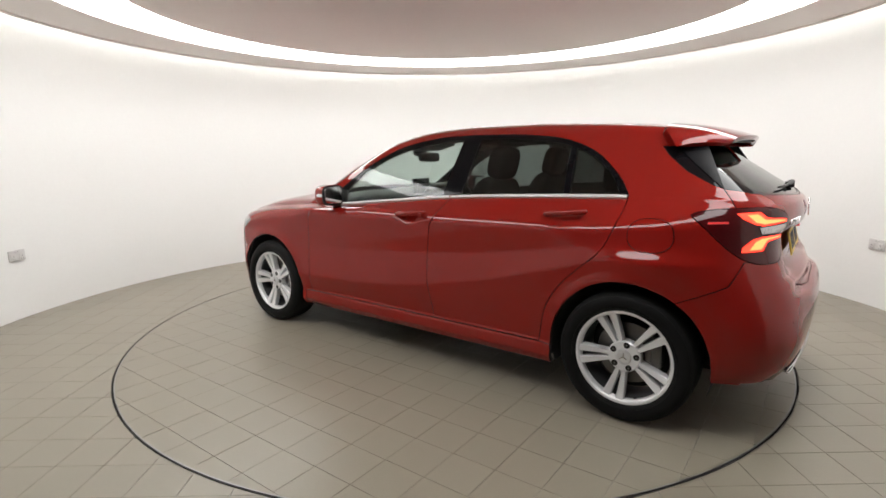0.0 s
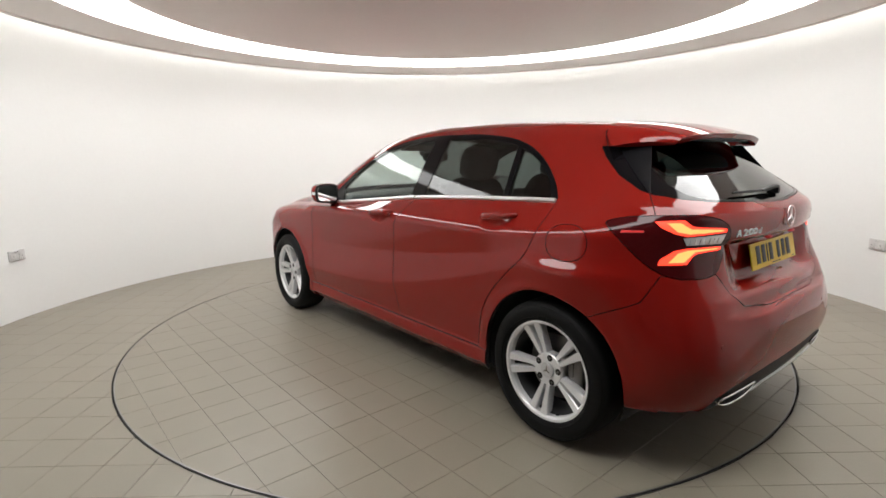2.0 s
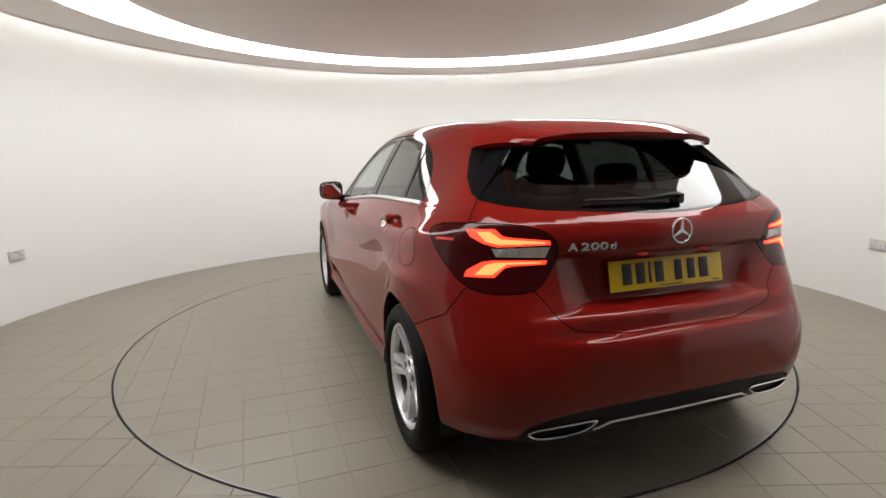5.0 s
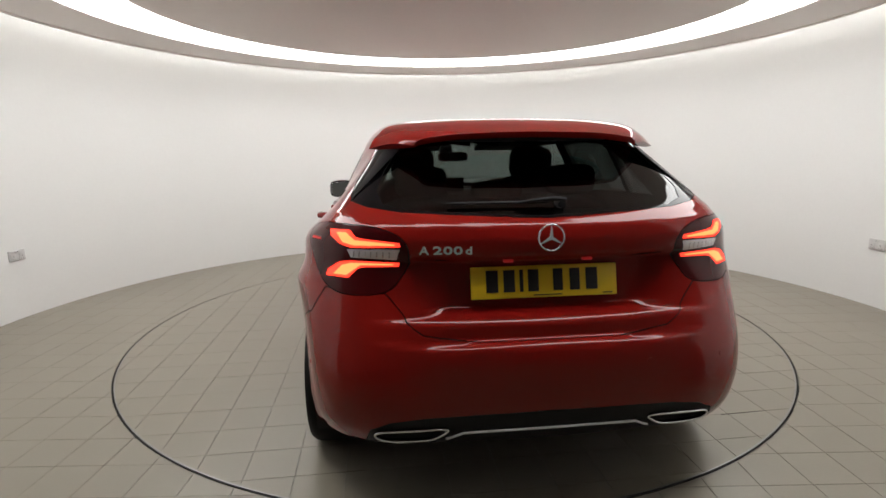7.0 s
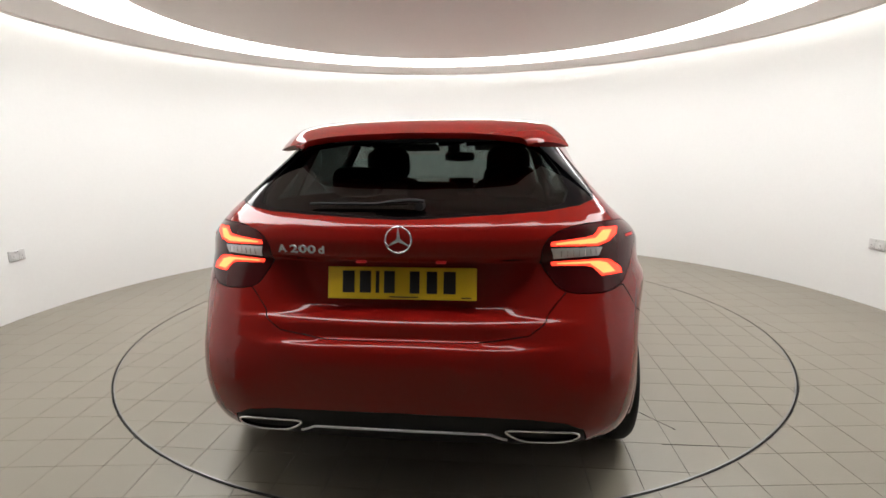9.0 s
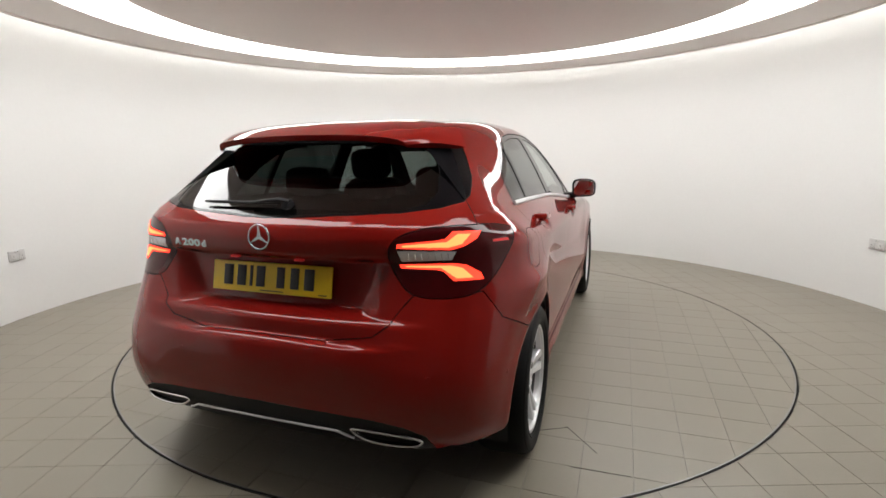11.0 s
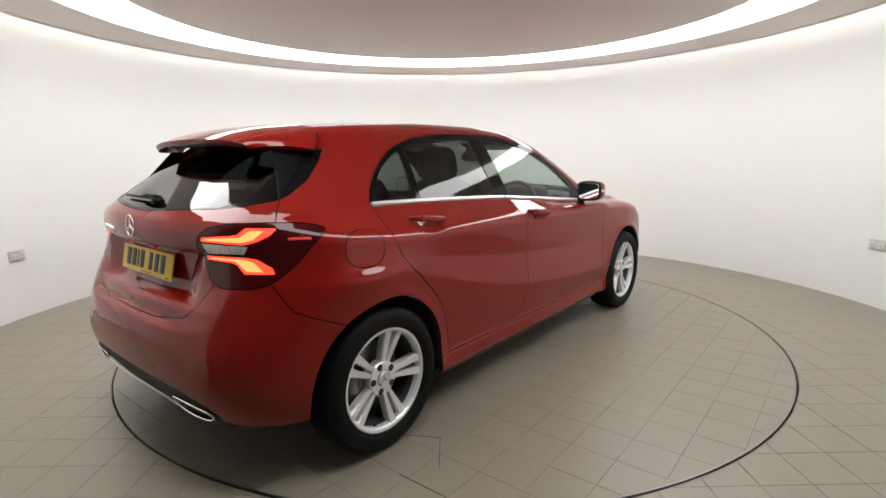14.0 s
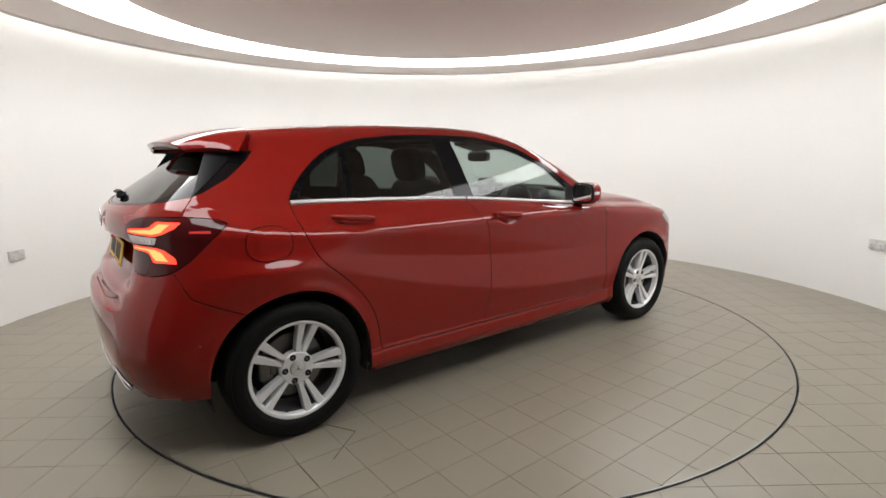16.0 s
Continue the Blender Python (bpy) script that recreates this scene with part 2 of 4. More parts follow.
structure("floor_gap", lathe([(TABLE_R - 0.0050, -0.0052), (TABLE_R + 0.0065, -0.0052)], 180, "z"), gap_black, "black gap round the turntable")

car = tagged(new("car"), "glossy red five-door hatchback with silver alloy wheels, tail lights lit", "car")


# ---- shape of the car body: x forward from mid wheelbase, y to its left, z up ----
def curve(v, knots):
    """A smooth monotone curve through (position, value) knots."""
    xs, ys = np.array([k[0] for k in knots], float), np.array([k[1] for k in knots], float)
    h, d = np.diff(xs), np.diff(ys) / np.diff(xs)
    m = np.zeros(len(xs))
    m[0], m[-1] = d[0], d[-1]
    same = d[:-1] * d[1:] > 0
    w1, w2 = 2 * h[1:] + h[:-1], h[1:] + 2 * h[:-1]
    with np.errstate(divide="ignore", invalid="ignore"):
        m[1:-1] = np.where(same, (w1 + w2) / (w1 / d[:-1] + w2 / d[1:]), 0)
    v = np.clip(np.asarray(v, float), xs[0], xs[-1])
    i = np.clip(np.searchsorted(xs, v) - 1, 0, len(xs) - 2)
    s = (v - xs[i]) / h[i]
    return ((1 + 2 * s) * (1 - s) ** 2 * ys[i] + s * (1 - s) ** 2 * h[i] * m[i]
            + s * s * (3 - 2 * s) * ys[i + 1] + s * s * (s - 1) * h[i] * m[i + 1])


def smooth_max(a, b, k):
    e = np.maximum(k - np.abs(a - b), 0) / k
    return np.maximum(a, b) + e * e * k * 0.25


def step(v, a, b):
    s = np.clip((np.asarray(v, float) - a) / (b - a), 0, 1)
    return s * s * (3 - 2 * s)


PLAN = [(-2.1, 0.785), (-1.9, 0.832), (-1.7, 0.86), (-1.45, 0.878), (-1.0, 0.885), (0.0, 0.884), (0.9, 0.883), (1.4, 0.882), (1.65, 0.868), (1.85, 0.832), (2.0, 0.775), (2.2, 0.64), (2.4, 0.5)]
BELT = [(-2.1, 1.055), (-1.3, 1.052), (-0.98, 1.045), (-0.65, 1.033), (-0.27, 1.013), (-0.05, 0.994), (0.7, 0.929), (1.2, 0.90), (1.6, 0.855), (2.2, 0.75)]
LOW_CREASE = [(-2.1, 0.80), (-1.3, 0.78), (-1.0, 0.70), (-0.5, 0.565), (0.0, 0.475), (0.5, 0.43), (0.9, 0.42), (2.0, 0.42)]
SHOULDER = [(-2.1, 0.975), (-1.5, 0.93), (-1.1, 0.895), (-0.6, 0.89), (0.0, 0.882), (0.8, 0.868), (1.2, 0.845), (2.0, 0.76)]
TAIL = [(0.16, -1.80), (0.23, -1.93), (0.28, -1.985), (0.34, -2.02), (0.45, -2.042), (0.56, -2.050), (0.618, -2.044), (0.632, -2.036), (0.642, -1.992), (0.69, -1.988),
        (0.702, -1.981), (0.717, -1.957), (0.80, -1.947), (0.90, -1.945), (0.925, -1.957), (0.97, -1.962), (1.0, -1.957), (1.02, -1.949), (1.032, -1.936), (1.05, -1.914), (1.115, -1.8165), (1.18, -1.719), (1.255, -1.6065), (1.33, -1.5165), (1.45, -1.444)]
TAIL_CORNER = [(0.16, -1.80), (0.23, -1.93), (0.28, -1.985), (0.34, -2.02), (0.45, -2.042), (0.54, -2.038), (0.63, -2.022), (0.72, -2.000), (0.80, -1.980), (0.90, -1.966), (1.0, -1.957), (1.02, -1.949), (1.032, -1.936), (1.05, -1.914), (1.115, -1.8165), (1.18, -1.719), (1.255, -1.6065), (1.33, -1.5165), (1.45, -1.444)]
NOSE = [(0.16, 2.0), (0.3, 2.17), (0.5, 2.2), (0.7, 2.18), (0.8, 2.08), (0.9, 1.9), (1.0, 1.7)]
ROOF = [(-2.1, 1.27), (-1.8, 1.325), (-1.6, 1.362), (-1.35, 1.402), (-1.0, 1.428), (-0.6, 1.440), (-0.3, 1.440), (0.0, 1.426), (0.3, 1.376), (0.6, 1.246), (0.9, 1.075), (1.06, 1.00), (1.12, 0.99), (1.4, 0.965), (1.7, 0.915), (1.95, 0.84), (2.2, 0.72)]


def half_width(x, z):
    """The half width of the body at the length x and the height z."""
    belt, low, top = curve(x, BELT), curve(x, LOW_CREASE), curve(x, SHOULDER)
    low = np.minimum(low, top - 0.09)
    one = np.ones_like(belt)
    depth = step(x, -1.25, -0.8) * (1 - step(x, 0.6, 1.1))
    zs = [0.14 * one, 0.235 * one, 0.30 * one, 0.312 * one, low, 0.5 * (low + top), top, top + 0.026, top + 0.042, belt, belt + 0.5]
    ins = [0.09 * one, 0.016 * one, 0.020 * one, 0.032 * one - 0.010 * (1 - depth), 0.001 * one, 0.004 + 0.016 * depth, 0.007 * one, 0.0185 * one, 0.031 * one, 0.122 * one, 0.385 * one]
    total = 0
    for dz, w in ((-0.012, 0.12), (-0.006, 0.23), (0.0, 0.30), (0.006, 0.23), (0.012, 0.12)):
        zz, r = z + dz, ins[0]
        for j in range(len(zs) - 1):
            s = np.clip((zz - zs[j]) / (zs[j + 1] - zs[j]), 0, 1)
            r = r + s * (ins[j + 1] - ins[j])
        total = total + w * r
    bulge = 0.009 * np.sin(np.pi * np.clip((z - belt) / 0.36, 0, 1)) * step(x, -1.35, -1.0)
    slim = 0.085 * step(x, -0.9, -1.6) * np.clip((z - belt) / 0.25, 0, 1)
    y = curve(x, PLAN) - total + bulge - slim
    for hub in (-1.3495, 1.3495):
        rr = np.hypot(x - hub, z - 0.315)
        y = y + 0.010 * np.exp(-((rr - 0.37) / 0.035) ** 2) * (z < 0.9)
    y = y + 0.036 * np.exp(-((x + 1.43) / 0.24) ** 2 - ((z - 0.770) / np.where(z > 0.770, 0.054, 0.14)) ** 2)
    for cx, cz in ((-0.045, 0.893), (-1.01, 0.946)):
        y = y - 0.016 * np.exp(-(((x - cx) / 0.075) ** 2 + ((z - cz) / 0.030) ** 2) ** 2)
    return y


def tail_x(y, z):
    """The rear face at the half width y and the height z."""
    a = np.abs(y)
    glazed = step(z, 0.97, 1.05)
    bow = (0.10 + 0.11 * step(z, 0.45, 0.95)) * (1 - glazed) + (0.16 + 0.3 * a ** 2) * glazed
    recess = 0.044 * step(z, 0.695, 0.742) * (1 - step(z, 0.893, 0.908)) * (1 - step(a - 0.35 * (z - 0.75), 0.31, 0.47))
    edge = step(a - 0.55 * (z - 0.64), 0.34, 0.62)
    return curve(z, TAIL) * (1 - edge) + curve(z, TAIL_CORNER) * edge + bow * a ** 2 + recess


def outside(x, y, z):
    """Below zero inside the body, above zero outside it."""
    a = np.abs(y)
    side = (a - half_width(x, z)) / np.where(z > curve(x, BELT), 1.12, 1.0)
    lean = (curve(z + 0.03, TAIL_CORNER) - curve(z - 0.03, TAIL_CORNER)) / 0.06
    rear = (tail_x(y, z) - x) / np.sqrt(1 + np.minimum(lean ** 2, 1.5))
    rise = (curve(x + 0.01, ROOF) - curve(x - 0.01, ROOF)) / 0.02
    cap = (z - curve(x, ROOF) + 0.05 * a ** 2 + 0.12 * a ** 4) / np.sqrt(1 + rise ** 2)
    front = x - curve(z, NOSE) + 0.29 * a ** 2
    k = 0.27 + 0.07 * step(z, 0.45, 0.92) - 0.24 * step(z, 0.97, 1.06)
    d = smooth_max(side, rear, k)
    d = smooth_max(d, front, 0.32)
    return smooth_max(d, cap, 0.05 + 0.03 * step(x, -1.3, -0.9))


def cast(o, d, far=4.0):
    """Where rays from inside the body meet its skin."""
    lo, hi = np.zeros(len(o)), np.full(len(o), far)
    for _ in range(34):
        mid = 0.5 * (lo + hi)
        p = o + d * mid[:, None]
        inside = outside(p[:, 0], p[:, 1], p[:, 2]) < 0
        lo, hi = np.where(inside, mid, lo), np.where(inside, hi, mid)
    return o + d * (0.5 * (lo + hi))[:, None]


def skin_normal(p):
    e = 0.003
    n = np.stack([outside(*(p + e * np.eye(3)[i]).T) - outside(*(p - e * np.eye(3)[i]).T) for i in range(3)], 1)
    return n / np.linalg.norm(n, axis=1, keepdims=True)


# ---- the car's skin, cut into its panels ----
MID_Z, AFT, FORE = 0.72, -1.0, 1.2


def skin_grid():
    """The left half of the skin: rays from a spine inside the body, in a fan round each end."""
    low = np.arctan((np.arange(0.13, 1.10, 0.010) - MID_Z) / 0.86)
    tilt = np.concatenate([low, np.linspace(low[-1], math.pi / 2, 46)[1:]])
    rows = [(FORE, math.radians(a)) for a in np.linspace(90, 0, 26)[:-1]]
    rows += [(x, 0.0) for x in np.linspace(FORE, AFT, 89)]
    rows += [(AFT, -math.radians(a)) for a in np.linspace(0, 90, 72)[1:]]
    o, d = [], []
    for x, a in rows:
        for t in tilt:
            o.append((x, 0, MID_Z))
            d.append((math.sin(a) * math.cos(t), math.cos(a) * math.cos(t), math.sin(t)))
    p = cast(np.array(o), np.array(d))
    p[np.abs(p[:, 1]) < 1e-6, 1] = 0
    n, m = len(rows), len(tilt)
    faces = [(i * m + j, i * m + j + 1, (i + 1) * m + j + 1, (i + 1) * m + j) for i in range(n - 1) for j in range(m - 1)]
    return p, faces


def fan_point(deg, z):
    """The skin's point behind the car at that angle from its side and at that height."""
    a = math.radians(deg)
    return cast(np.array([(AFT, 0, z)]), np.array([(-math.sin(a), math.cos(a), 0.0)]))[0]


def side_point(x, z):
    return cast(np.array([(x, 0, z)]), np.array([(0, 1.0, 0)]))[0]


def tail_point(y, z):
    return cast(np.array([(AFT, y, z)]), np.array([(-1.0, 0, 0)]))[0]


class Side:
    """Outlines seen from the side, as (x, z)."""
    def flat(self, v):
        return (v[0], v[2]) if v[1] > 0.42 else None

    def plane(self, a, b):
        return Vector((a[0], 0.8, a[1])), Vector((a[1] - b[1], 0, b[0] - a[0])).normalized()


class Top:
    """Outlines seen from above, as (x, y)."""
    def flat(self, v):
        return (v[0], v[1]) if v[2] > 0.7 else None

    def plane(self, a, b):
        return Vector((a[0], a[1], 1)), Vector((a[1] - b[1], b[0] - a[0], 0)).normalized()


class Tail:
    """Outlines seen from the spine's rear end, as (angle, rise)."""
    def flat(self, v):
        if v[0] > AFT + 0.001:
            return None
        return (math.degrees(math.atan2(AFT - v[0], v[1])), (v[2] - MID_Z) / max(math.hypot(v[0] - AFT, v[1]), 1e-4))

    def ray(self, a):
        t = math.radians(a[0])
        return Vector((-math.sin(t), math.cos(t), a[1]))

    def plane(self, a, b):
        return Vector((AFT, 0, MID_Z)), self.ray(a).cross(self.ray(b)).normalized()


def fan_line(points):
    """Tail outline from (angle, height) points on the skin."""
    view = Tail()
    out = []
    for deg, z in points:
        p = fan_point(min(deg, 90), z)
        a, r = view.flat(p)
        out.append((deg, r))
    return out


def within(p, loop):
    inside, n = False, len(loop)
    for i in range(n):
        (x1, y1), (x2, y2) = loop[i], loop[i - 1]
        if (y1 > p[1]) != (y2 > p[1]) and p[0] < (x2 - x1) * (p[1] - y1) / (y2 - y1) + x1:
            inside = not inside
    return inside


def rounded(points, n=5, closed=True):
    """A smooth line through points."""
    out, k = [], len(points)
    for i in range(k if closed else k - 1):
        g = lambda j: points[j % k] if closed else points[min(max(j, 0), k - 1)]
        p0, p1, p2, p3 = g(i - 1), g(i), g(i + 1), g(i + 2)
        for s in range(n):
            t = s / n
            out.append(tuple(0.5 * (2 * b + (c - a) * t + (2 * a - 5 * b + 4 * c - d) * t * t + (3 * b - a - 3 * c + d) * t ** 3) for a, b, c, d in zip(p0, p1, p2, p3)))
    if not closed:
        out.append(points[-1])
    return out


def cut(bm, tag, loop, view, number, over=None):
    """Scores the skin along an outline and gives the faces inside it that panel's number."""
    cache = {}

    def flat(v):
        if v not in cache:
            cache[v] = view.flat(v.co)
        return cache[v]

    def box(f):
        q = [flat(v) for v in f.verts]
        if any(e is None for e in q):
            return None
        return min(e[0] for e in q), max(e[0] for e in q), min(e[1] for e in q), max(e[1] for e in q)

    lo0, hi0 = min(p[0] for p in loop), max(p[0] for p in loop)
    lo1, hi1 = min(p[1] for p in loop), max(p[1] for p in loop)
    boxes = {}
    for f in bm.faces:
        b = box(f)
        if b and b[0] <= hi0 and b[1] >= lo0 and b[2] <= hi1 and b[3] >= lo1:
            boxes[f] = b
    for i in range(len(loop)):
        a, c = loop[i - 1], loop[i]
        x0, x1, y0, y1 = min(a[0], c[0]), max(a[0], c[0]), min(a[1], c[1]), max(a[1], c[1])
        near = [f for f, b in boxes.items() if b[0] <= x1 and b[1] >= x0 and b[2] <= y1 and b[3] >= y0]
        if not near or (x1 - x0 < 1e-7 and y1 - y0 < 1e-7):
            continue
        for f in near:
            boxes.pop(f)
        geom = list({*near, *(e for f in near for e in f.edges), *(v for f in near for v in f.verts)})
        co, no = view.plane(a, c)
        made = bmesh.ops.bisect_plane(bm, geom=geom, dist=1e-5, plane_co=co, plane_no=no)["geom"]
        for f in {g for g in made if isinstance(g, bmesh.types.BMFace)} | {f for f in near if f.is_valid}:
            b = box(f)
            if b:
                boxes[f] = b
    for f in boxes:
        if f.is_valid and (over is None or f[tag] in over):
            q = view.flat(f.calc_center_median())
            if q and within(q, loop):
                f[tag] = number


def panel_mesh(name, bm, tag, numbers, mirror, sink=0.0, gap=0.0020, lip=0.016):
    """The faces with those numbers as a sheet with turned-in edges. mirror: 0 left, 1 right, 2 both halves in one."""
    faces = [f for f in bm.faces if f[tag] in numbers]
    index, verts, polys = {}, [], []
    for f in faces:
        ids = []
        for v in f.verts:
            if v not in index:
                index[v] = len(verts)
                verts.append(v.co[:])
            ids.append(index[v])
        polys.append(ids)
    p = np.array(verts)
    nrm = skin_normal(p)
    mid = np.abs(p[:, 1]) < 1e-5
    nrm[mid, 1] = 0
    nrm /= np.linalg.norm(nrm, axis=1, keepdims=True)
    uses = {}
    for ids in polys:
        for a, b in zip(ids, ids[1:] + ids[:1]):
            uses.setdefault((min(a, b), max(a, b)), []).append((a, b, ids))
    shift, rim = np.zeros_like(p), []
    for key, u in uses.items():
        if len(u) == 1 and not (mid[key[0]] and mid[key[1]]):
            a, b, ids = u[0]
            e = p[b] - p[a]
            inward = np.cross(nrm[a] + nrm[b], e)
            size = np.linalg.norm(inward)
            if size < 1e-9:
                continue
            inward /= size
            if np.dot(inward, p[ids].mean(0) - 0.5 * (p[a] + p[b])) < 0:
                inward = -inward
            shift[a] += inward
            shift[b] += inward
            rim.append((a, b))
    size = np.linalg.norm(shift, axis=1, keepdims=True)
    shift = np.where(size > 1e-9, shift / np.maximum(size, 1e-9), 0)
    shift[mid, 1] = 0
    p = p + shift * gap - nrm * sink
    halves = []
    for side in ([1] if mirror == 0 else [-1] if mirror == 1 else [1, -1]):
        flip = np.array([1, side, 1])
        halves.append((p * flip, nrm * flip, side))
    allv, alln, allf = [], [], []
    for q, nn, side in halves:
        base = len(allv)
        allv += list(q)
        for ids in polys:
            ids = ids[::-1] if side == 1 else ids
            allf.append([base + k for k in ids])
            alln.append([nn[k] for k in ids])
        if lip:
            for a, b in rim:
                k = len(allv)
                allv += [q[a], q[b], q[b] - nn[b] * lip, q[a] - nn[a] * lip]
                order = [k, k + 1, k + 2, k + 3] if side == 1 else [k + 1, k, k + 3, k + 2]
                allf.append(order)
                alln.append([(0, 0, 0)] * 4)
    me = mesh_of(name, allv, allf)
    # turned-in edges use the second slot, black that paints shade into the gaps
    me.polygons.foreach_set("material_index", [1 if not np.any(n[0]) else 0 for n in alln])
    me.normals_split_custom_set([tuple(n) for ids in alln for n in ids])
    return me


DLO = [(0.80, 0.925), (0.69, 0.929), (0.3, 0.963), (-0.05, 0.994), (-0.27, 1.013), (-0.65, 1.033), (-0.98, 1.045), (-1.30, 1.052)]
DLO_TOP = [(-1.305, 1.062), (-1.255, 1.13), (-1.16, 1.22), (-1.06, 1.285), (-0.93, 1.330), (-0.78, 1.352), (-0.57, 1.366), (-0.2, 1.367), (0.02, 1.348), (0.25, 1.298), (0.485, 1.185), (0.70, 1.03), (0.80, 0.945)]


def belt_line(x, up=0.0):
    return float(curve(x, BELT)) + up


def cut_skin():
    points, faces = skin_grid()
    bm = bmesh.new()
    vs = [bm.verts.new(p) for p in points]
    for f in faces:
        ids = [vs[k] for k in f]
        try:
            bm.faces.new(ids)
        except ValueError:
            pass
    bmesh.ops.remove_doubles(bm, verts=bm.verts, dist=1e-6)
    tag = bm.faces.layers.int.new("panel")
    side, top, tail = Side(), Top(), Tail()
    for f in bm.faces:
        f[tag] = QUARTER
    wing_line = [(0.874, 0.10), (0.891, 0.31), (0.886, 0.573), (0.876, 0.777), (0.870, 0.86), (0.86, 0.96), (2.5, 0.96), (2.5, 0.10)]
    cut(bm, tag, wing_line, side, WING)
    for f in bm.faces:
        if f.calc_center_median()[0] > 1.25:
            f[tag] = WING
    cut(bm, tag, [(1.05, -0.1), (1.03, 0.55), (0.98, 0.745), (1.3, 0.735), (1.6, 0.68), (1.82, 0.60), (1.95, 0.45), (1.99, -0.1)], top, BONNET)
    cut(bm, tag, [(1.02, -0.1), (1.0, 0.55), (0.93, 0.665), (0.42, 0.545), (0.32, 0.50), (0.27, -0.1)], top, WINDSCREEN)
    cut(bm, tag, [(0.23, -0.1), (0.28, 0.47), (-0.2, 0.50), (-0.9, 0.49), (-1.38, 0.46), (-1.40, -0.1)], top, ROOF_PANEL)
    lower = [(0.872, 0.84), (0.876, 0.777), (0.886, 0.573), (0.891, 0.306)]
    pillar = [(-0.226, 0.306), (-0.224, 0.34), (-0.195, 0.55), (-0.19, 0.686), (-0.214, 0.855), (-0.26, 0.95), (-0.30, 1.016)]
    belt = [(x, belt_line(x)) for x in (-0.1, 0.1, 0.3, 0.5, 0.7)]
    cut(bm, tag, lower + pillar + belt + [(0.80, 0.918), (0.85, 0.885)], side, FRONT_DOOR)
    back = [(-0.915, 0.306), (-0.92, 0.34), (-0.945, 0.474), (-0.985, 0.56), (-1.041, 0.635), (-1.13, 0.722), (-1.218, 0.80), (-1.272, 0.90), (-1.300, 1.0), (-1.305, 1.05)]
    cut(bm, tag, pillar[::-1] + rounded(back, 3, False) + [(x, belt_line(x)) for x in (-1.1, -0.9, -0.7, -0.5, -0.4)], side, REAR_DOOR)
    cut(bm, tag, [(-1.05, 0.05), (-1.05, 0.304), (0.95, 0.304), (0.95, 0.05)], side, SILL)
    cut(bm, tag, DLO + rounded(DLO_TOP, 4, False), side, WINDOW_TRIM)
    up = 0.014
    cut(bm, tag, [(0.60, belt_line(0.60, up)), (0.3, belt_line(0.3, up)), (0.0, belt_line(0, up)), (-0.225, belt_line(-0.225, up)), (-0.268, 1.345)]
        + rounded([(-0.1, 1.341), (0.03, 1.325), (0.25, 1.275), (0.47, 1.17), (0.635, 1.035)], 4, False), side, FRONT_GLASS, {WINDOW_TRIM})
    cut(bm, tag, [(-0.36, belt_line(-0.36, up)), (-0.65, belt_line(-0.65, up)), (-0.98, belt_line(-0.98, up)), (-0.965, 1.294)]
        + rounded([(-0.93, 1.307), (-0.78, 1.331), (-0.57, 1.345), (-0.395, 1.347)], 3, False), side, REAR_GLASS, {WINDOW_TRIM})
    cut(bm, tag, [(-1.015, belt_line(-1, up)), (-1.262, belt_line(-1.27, up))] + rounded([(-1.22, 1.135), (-1.135, 1.215), (-1.05, 1.266), (-1.0, 1.284)], 3, False), side, QUARTER_GLASS, {WINDOW_TRIM})
    cut(bm, tag, fan_line([(20, 0.14), (20, 0.60), (32.9, 0.618), (38, 0.665), (42.4, 0.704), (46, 0.80), (58.2, 0.80), (60, 0.765), (62.8, 0.705), (66.1, 0.660), (70, 0.648), (76, 0.643), (91, 0.641), (91, 0.14)]), tail, BUMPER)
    cut(bm, tag, fan_line([(45.5, 1.10), (45.5, 1.06), (45.5, 1.0), (53, 0.95), (58.2, 0.80), (60, 0.765), (62.8, 0.705), (66.1, 0.660), (70, 0.648), (76, 0.643), (91, 0.641), (91, 1.06), (75, 1.07), (60, 1.085)]), tail, HATCH)
    flat3 = lambda x, y, z: tail.flat(Vector((x, y, z)))
    crown = [flat3(-1.459, 0.60, 1.285), flat3(-1.42, 0.565, 1.335), flat3(-1.385, 0.50, 1.378), flat3(-1.39, 0.3, 1.398), (91, (1.402 - MID_Z) / 0.40)]
    cut(bm, tag, rounded(crown, 4, False) + fan_line([(91, 1.30), (70, 1.30), (50, 1.28), (40, 1.26)]), tail, HATCH_TOP)
    window = fan_line([(91, 1.042), (83.5, 1.045), (69, 1.056), (59.8, 1.063), (52, 1.077), (46.2, 1.093), (43.6, 1.112), (39.4, 1.168), (36.2, 1.24), (35.0, 1.283), (40, 1.290), (48, 1.305), (60, 1.322), (91, 1.332)])
    cut(bm, tag, window, tail, REAR_TRIM)
    cut(bm, tag, fan_line([(91, 1.050), (83.5, 1.053), (69, 1.064), (59.8, 1.072), (54.5, 1.090), (51, 1.13), (48.2, 1.20), (46.5, 1.265), (49, 1.295), (60, 1.313), (91, 1.323)]), tail, REAR_WINDOW)
    lamp = fan_line(rounded([(36, 0.995), (39.5, 1.012), (44.6, 1.020), (53.0, 1.022), (58.3, 1.008), (61.3, 0.983), (62.6, 0.945), (62.3, 0.90), (61.0, 0.85), (58.4, 0.797), (51.5, 0.788), (47, 0.803), (43, 0.848), (38.8, 0.925), (36.4, 0.972)], 3))
    cut(bm, tag, lamp, tail, LAMP)
